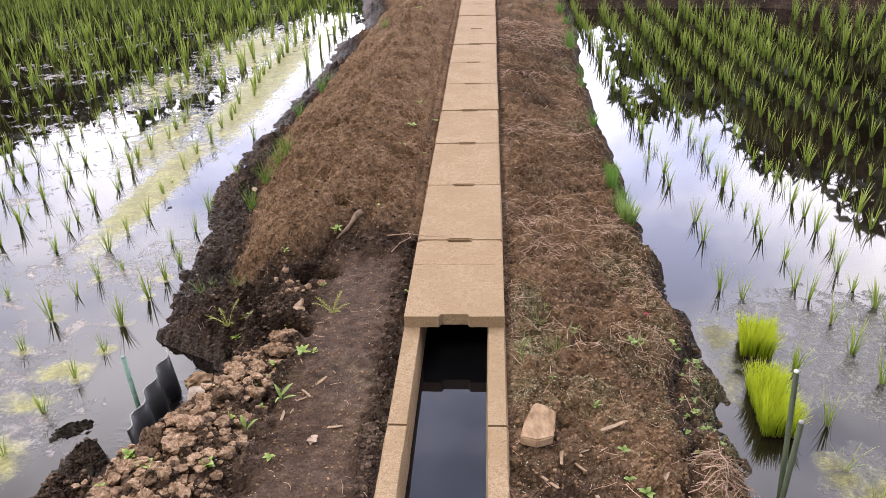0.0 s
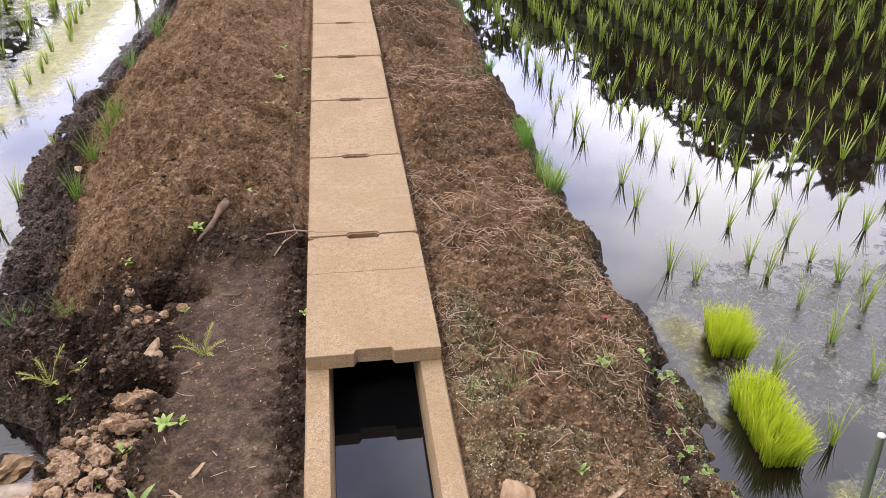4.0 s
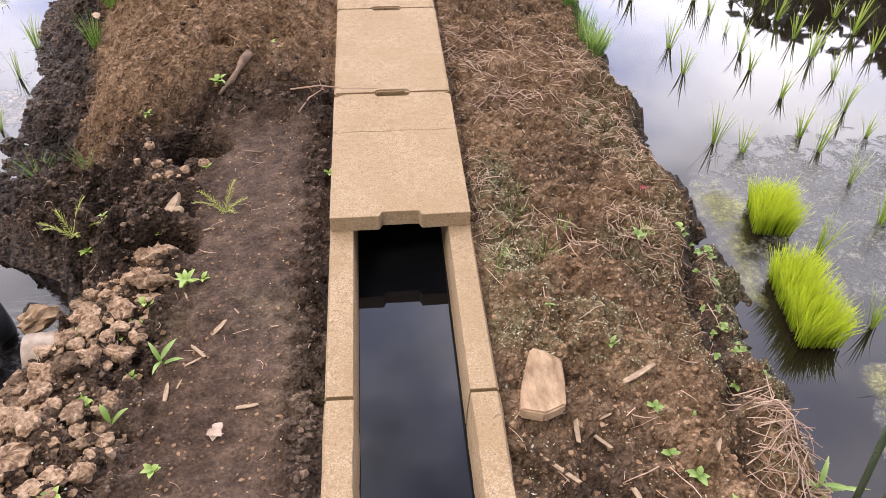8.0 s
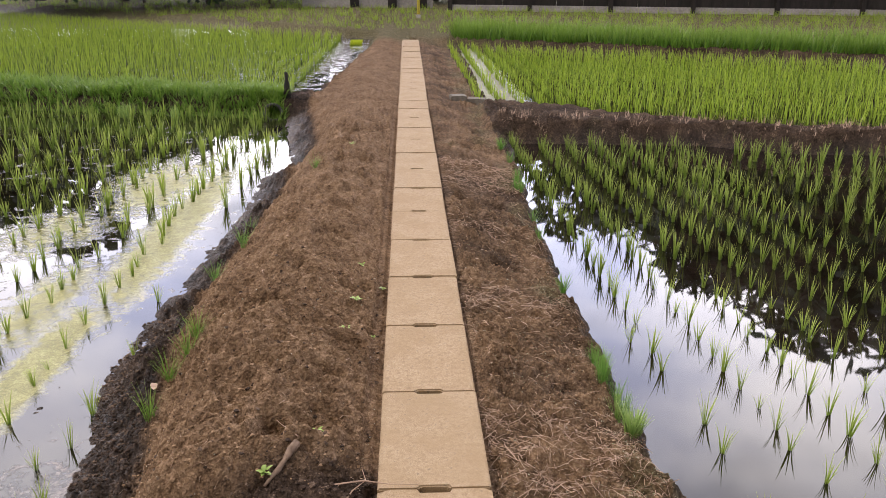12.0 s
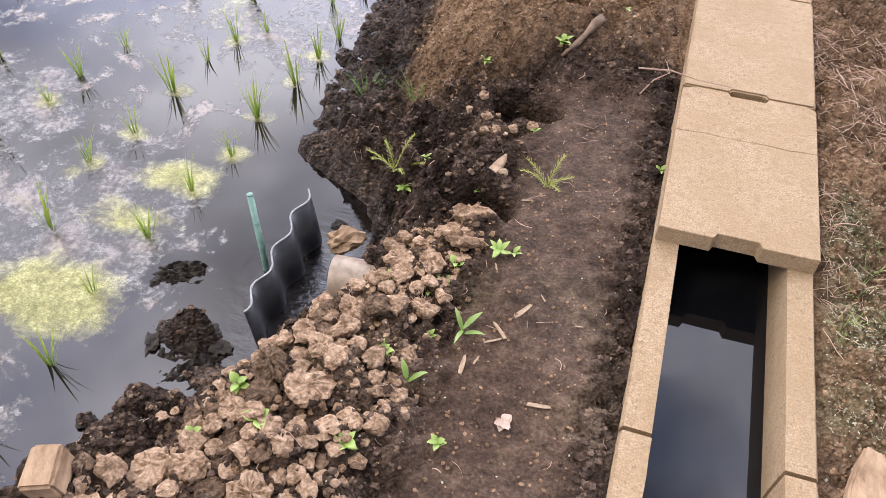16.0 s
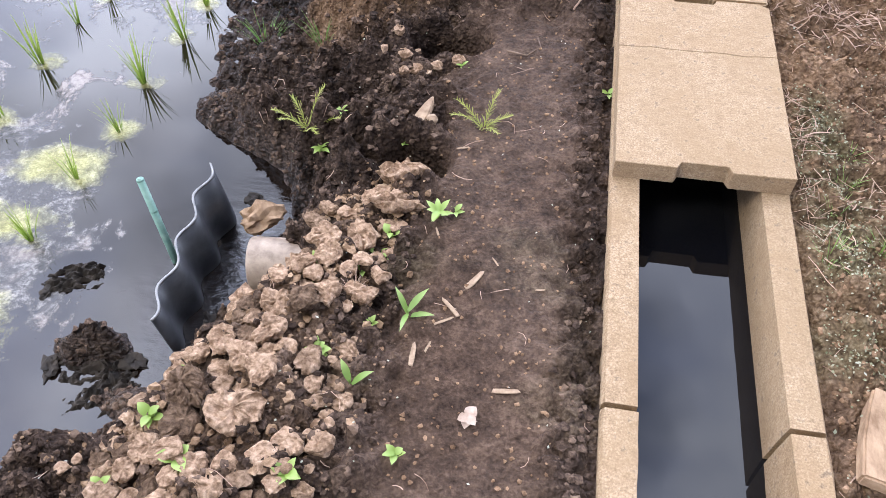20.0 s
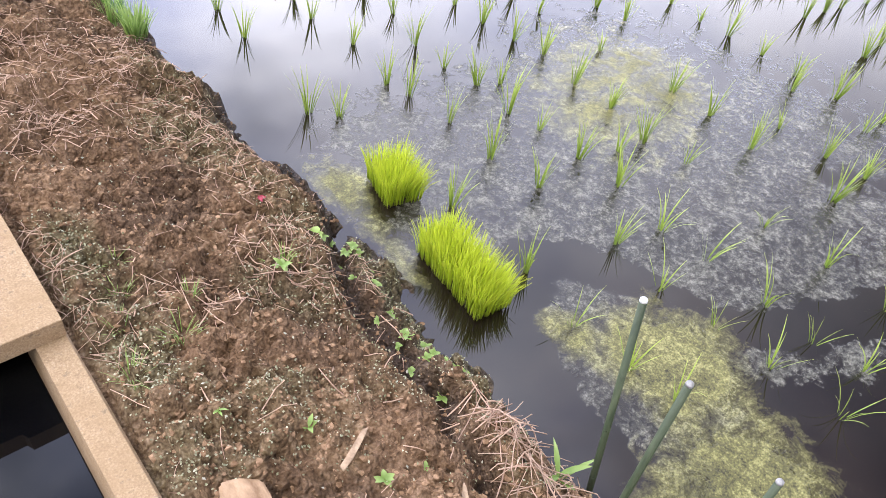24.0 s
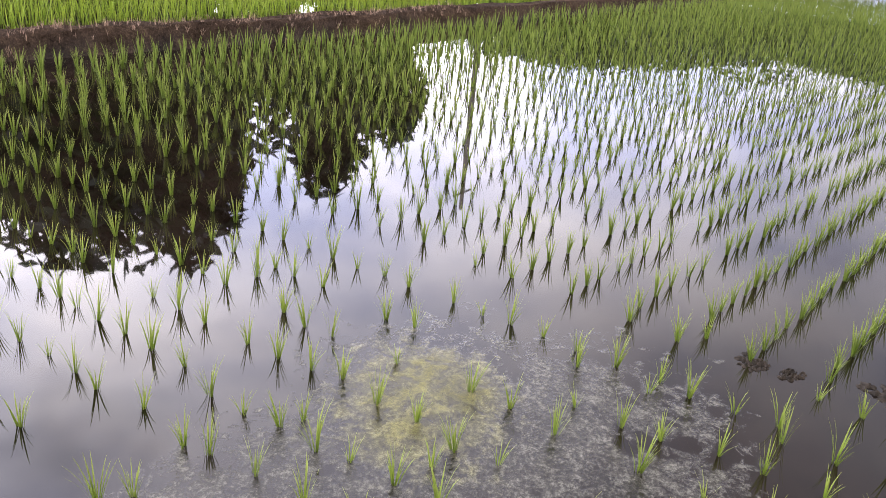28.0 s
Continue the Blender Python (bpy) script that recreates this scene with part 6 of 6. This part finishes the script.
def drain_pipe():
    t = thing("drain_pipe", pose(-0.925, -0.195, -0.245, 0, -86, 8), "short grey plastic drain pipe ending in the bank", "pipe")
    bm = bmesh.new()
    n = 28
    rings = []
    for r, z in ((0.062, -0.36), (0.062, 0.0), (0.0605, 0.004), (0.057, 0.004), (0.055, 0.0), (0.055, -0.36)):
        rings.append([bm.verts.new((r * math.cos(6.283 * k / n), r * math.sin(6.283 * k / n), z + 0.10 * r * math.cos(6.283 * k / n))) for k in range(n)])
    for a, b in zip(rings, rings[1:]):
        for k in range(n):
            bm.faces.new((a[k - 1], a[k], b[k], b[k - 1]))
    bmesh.ops.recalc_face_normals(bm, faces=bm.faces)
    part("tube", bm, PVC, t)


drain_pipe()


def lump(name, x, y, z, size, seed, material, label, category, turn=(0, 0, 0), jag=0.25, smooth=True, level=3):
    v, f = rock(seed, level, jag, 1.0)
    ob = part(name, mesh_of(name, v * np.array(size), f, material, smooth), None)
    ob.matrix_world = pose(x, y, z, *turn)
    return tagged(ob, label, category)


lump("stone", -0.958, -0.052, -0.262, (0.10, 0.062, 0.055), 52, STONE, "angular tan stone beside the drain pipe", "stone", (0, 8, 35), 0.75, False)
for k, (x, y, s) in enumerate(((-1.27, -0.43, 0.06), (-1.20, -0.40, 0.055), (-1.31, -0.47, 0.05), (-1.14, -0.43, 0.05), (-1.33, -0.71, 0.045), (-1.41, -0.29, 0.03), (-1.01, -0.31, 0.04), (-1.02, 0.06, 0.05), (-1.19, -0.62, 0.03), (-1.10, -0.53, 0.04))):
    lump("mud_lump", x, y, WATER_Z + 0.002, (s, s * 0.8, s * 0.36), 60 + k, MUD, "dark wet lump of mud standing out of the water", "mud", (0, 0, k * 50), 0.9, False)


def mud_pad(x, y, rx, ry, turn, seed):
    """A ragged crust of mud and rotting leaves just breaking the water's surface."""
    u, v, q = sheet(np.linspace(-1.3, 1.3, 44), np.linspace(-1.3, 1.3, 44), None)
    d = np.hypot(u, v) + 0.45 * grain(u, v, 2.2, seed, 4)
    z = 0.020 * (0.75 - d) + 0.022 * ease(1.1, 0.6, d) * grain(u, v, 7, seed + 5, 3)
    me = mesh_of("mud_pad", np.stack([u * rx, v * ry, np.maximum(z, -0.03)], -1).reshape(-1, 3), q, MUD)
    ob = part("mud_pad", me, None)
    ob.matrix_world = pose(x, y, WATER_Z - 0.002, 0, 0, turn)
    tagged(ob, "ragged dark crust of mud breaking the water's surface", "mud", "mud crusts in the paddy")


for k, (x, y, rx, ry, turn) in enumerate(((3.47, -0.60, 0.11, 0.10, 20), (3.48, -0.76, 0.09, 0.06, -30), (3.59, -1.13, 0.13, 0.15, 15), (4.22, -1.40, 0.17, 0.11, 30), (-1.24, -0.43, 0.10, 0.07, 10), (-1.17, -0.50, 0.09, 0.06, 50), (-1.36, -0.24, 0.10, 0.05, 30), (-1.10, -0.08, 0.05, 0.09, 0))):
    mud_pad(x, y, rx, ry, turn, 300 + 7 * k)


def flat_stone():
    out = [(0.262, -0.428), (0.292, -0.436), (0.325, -0.462), (0.318, -0.53), (0.308, -0.590), (0.262, -0.612), (0.212, -0.600), (0.226, -0.53), (0.246, -0.47)]
    t = thing("flat_stone", pose(0.27, -0.53, float(surf(0.27, -0.53)) + 0.002, -3, 4, 0), "flat tan slab of split stone lying on mud", "stone")
    bm = slab([(x - 0.27, y + 0.53) for x, y in out[::-1]], 0.0, 0.030, 0.004)
    bmesh.ops.triangulate(bm, faces=bm.faces)
    for v in bm.verts:
        v.co.z += 0.0025 * noise.noise(v.co * 40)
    part("slab", bm, STONE, t, smooth=False)


flat_stone()
block = part("cut_block", slab([(-0.034, -0.04), (0.03, -0.045), (0.036, 0.036), (-0.022, 0.042)], -0.02, 0.045, 0.006), STONE, smooth=False)
block.matrix_world = pose(-1.14, -0.945, float(surf(-1.14, -0.945)), 6, -5, 24)
tagged(block, "tan broken block lying on dark mud by the paddy", "block")


def stick(name, points, radius, material, label, category="stick", sides=8, stiff=False):
    """A bent, tapering, knotty stick through a few places given as x, y, height over the soil."""
    ps = [Vector((x, y, float(surf(x, y)) + z)) for x, y, z in points]
    if stiff:
        for k, p in enumerate(ps):
            p.z = ps[0].z + (ps[-1].z - ps[0].z) * k / (len(ps) - 1) + 0.006 * math.sin(k * 1.7)
    bm = bmesh.new()
    rings = []
    for k, p in enumerate(ps):
        d = (ps[min(k + 1, len(ps) - 1)] - ps[max(k - 1, 0)]).normalized()
        u = d.orthogonal().normalized()
        v = d.cross(u)
        r = radius * (1 - 0.6 * k / (len(ps) - 1)) * (1 + 0.25 * math.sin(k * 2.3))
        rings.append([bm.verts.new(p - ps[0] + (u * math.cos(6.283 * a / sides) + v * math.sin(6.283 * a / sides)) * r * (1 + 0.12 * math.sin(a * 3.1))) for a in range(sides)])
    for a, b in zip(rings, rings[1:]):
        for i in range(sides):
            bm.faces.new((a[i - 1], a[i], b[i], b[i - 1]))
    bm.faces.new(rings[0])
    bm.faces.new(rings[-1][::-1])
    bmesh.ops.recalc_face_normals(bm, faces=bm.faces)
    ob = part(name, bm, material)
    ob.matrix_world = Matrix.Translation(ps[0])
    return tagged(ob, label, category)


stick("branch", [(-0.452, 0.805, 0.020), (-0.468, 0.775, 0.020), (-0.486, 0.745, 0.018), (-0.503, 0.715, 0.016), (-0.52, 0.685, 0.014), (-0.537, 0.655, 0.008)], 0.014, BRANCH, "knotty brown dead branch lying on dug soil", "branch", 10, True)
stick("twig", [(-0.45, 0.82, 0.02), (-0.49, 0.86, 0.03), (-0.515, 0.90, 0.02), (-0.54, 0.94, 0.012)], 0.0026, STRAW, "thin pale forked twig on dug soil", "twig", 8, True)
stick("twig", [(-0.31, 0.60, 0.075), (-0.22, 0.612, 0.0), (-0.14, 0.606, 0.0), (-0.05, 0.612, 0.634)], 0.0026, STRAW, "thin pale twig lying over the lid's edge", "twig", 8, True)
stick("twig", [(-0.29, 0.57, 0.012), (-0.26, 0.64, 0.04), (-0.22, 0.70, 0.035), (-0.235, 0.76, 0.02)], 0.0028, STRAW, "thin pale curled twig beside the lid", "twig", 8, True)
stick("twig", [(-0.44, 0.40, 0.006), (-0.39, 0.385, 0.008), (-0.36, 0.42, 0.01), (-0.37, 0.46, 0.006)], 0.003, BRANCH, "curled brown root on the trodden path", "twig")
peg = part("wood_peg", slab([(-0.018, -0.045), (0.012, -0.05), (0.016, 0.0), (0.010, 0.035), (0.002, 0.05), (-0.006, 0.03), (-0.012, 0.0)], 0, 0.02, 0.003), WOOD, smooth=False)
peg.matrix_world = pose(-0.598, 0.128, float(surf(-0.598, 0.128)) + 0.004, 14, 4, -16)
tagged(peg, "short split pale wooden wedge lying on dark soil", "wood")
for k, (x, y, a, l) in enumerate(((-0.425, -0.299, 1.0, 0.055), (-0.51, -0.476, 1.6, 0.05), (-0.486, -0.458, 1.3, 0.025), (-0.466, -0.402, 0.5, 0.04), (-0.512, -0.199, 2.0, 0.025), (-0.391, -0.25, 2.2, 0.025), (-0.225, -0.357, 1.2, 0.035), (-0.497, 0.05, 0.3, 0.03), (-0.46, -0.37, 2.4, 0.05), (-0.30, -0.30, 0.2, 0.02), (-0.34, -0.52, 0.1, 0.05), (0.335, -0.60, 1.5, 0.09), (0.375, -0.62, 2.3, 0.08), (0.285, -0.70, 2.4, 0.09), (0.40, -0.58, 0.4, 0.04), (0.50, -0.48, 0.5, 0.10), (0.62, -0.66, 1.0, 0.06), (0.42, -0.75, 1.9, 0.05))):
    r = random.Random(500 + k)
    w = l * r.uniform(0.10, 0.2)
    edge = [(-l / 2, -w * 0.4), (-l * 0.2, -w * r.uniform(0.4, 0.7)), (l * 0.3, -w * 0.5), (l / 2, -w * r.uniform(0, 0.3)), (l * 0.4, w * 0.4), (-l * 0.1, w * r.uniform(0.4, 0.7)), (-l * 0.45, w * 0.5)]
    ob = part("wood_chip", slab(edge, 0, w * 0.35, w * 0.06), WOOD, smooth=False)
    ob.matrix_world = pose(x, y, float(surf(x, y)) + 0.003, r.uniform(-8, 8), r.uniform(-6, 6), math.degrees(a))
    tagged(ob, "pale dry chip of wood on the soil", "wood chip", "wood chips on the soil")
lump("snail_shell", -0.575, 0.105, float(surf(-0.575, 0.105)) + 0.008, (0.026, 0.024, 0.022), 81, WOOD, "small pale empty snail shell on dark soil", "shell", (20, 0, 0), 0.08)


# ---- far small things ----
def old_ring():
    t = thing("pipe_ring", pose(-1.86, 9.0, float(surf(-1.86, 9.0)) + 0.10, 62, 0, 20), "black cut pipe ring lying on the cross bank", "pipe ring")
    bm = bmesh.new()
    n = 24
    rings = [[bm.verts.new((r * math.cos(6.283 * k / n), r * math.sin(6.283 * k / n), z)) for k in range(n)] for r, z in ((0.115, -0.09), (0.125, 0.09), (0.10, 0.09), (0.09, -0.09))]
    for a, b in zip(rings, rings[1:] + rings[:1]):
        for k in range(n):
            bm.faces.new((a[k - 1], a[k], b[k], b[k - 1]))
    bmesh.ops.recalc_face_normals(bm, faces=bm.faces)
    part("ring_body", bm, BLACK_PIPE, t)


old_ring()
stick("old_post", [(-1.70, 9.3, -0.05), (-1.70, 9.3, 0.10), (-1.695, 9.305, 0.22), (-1.70, 9.3, 0.33)], 0.05, DARK_WOOD, "short dark weathered post on the cross bank", "post")
for k, (x, y, w) in enumerate(((0.62, 9.25, 0.22), (0.88, 9.3, 0.26))):
    ob = part("concrete_block", slab([(-w / 2, -0.1), (w / 2, -0.1), (w / 2, 0.1), (-w / 2, 0.1)], 0, 0.10, 0.012), BARK_GREY, smooth=False)
    ob.matrix_world = pose(x, y, float(surf(x, y)) - 0.02, 0, 0, 8 - 20 * k)
    tagged(ob, "worn grey concrete block at the far inlet", "concrete block", "blocks at the far inlet")
for k, (x, y, w, l) in enumerate(((1.42, 9.35, 0.3, 0.18), (1.33, 10.6, 0.16, 2.2), (-1.35, 19.0, 0.3, 0.5))):
    seedling_mat(x, y, w * 0.8, l, 0, 0.2 if k > 1 else 0.14, 90 + k, "bright yellow-green rice seedlings at the paddy's far edge") if k != 1 else tuft("seedling_row", x, y, 90, 0.2, 0.12, "yellowish seedling clump at the far paddy edge", 95, SEEDLING, 0.6, 0.008)
for k, (x, y) in enumerate(((-3.1, 8.85), (-3.75, 9.0), (-3.85, 9.05))):
    tuft("seedling_clump", x, y, 90, 0.30, 0.05, "tall yellow-green seedling clump by the cross bank", 390 + k, WEED, 0.3, 0.010)
pole = thing("yellow_pole", pose(0.31, 24.2, float(surf(0.31, 24.2))), "yellow painted marker pole at the lane's end", "pole")
part("shaft", rod((0, 0, -0.1), (0, 0, 1.6), 0.05, 0.05), YELLOW, pole)
part("foot_collar", rod((0, 0, -0.1), (0, 0, 0.12), 0.075, 0.07), GREY_WALL, pole)
part("end_cap", rod((0, 0, 1.6), (0, 0, 1.63), 0.052, 0.03), YELLOW, pole)
mast = thing("utility_pole", pose(32, 18.5, 0.3), "tall thin grey utility pole beyond the paddies", "utility pole")
part("shaft", rod((0, 0, 0), (0, 0, 11.3), 0.16, 0.10), GREY_WALL, mast)
part("crossarm", rod((-0.8, 0, 10.4), (0.8, 0, 10.4), 0.05, 0.05), GREY_WALL, mast)
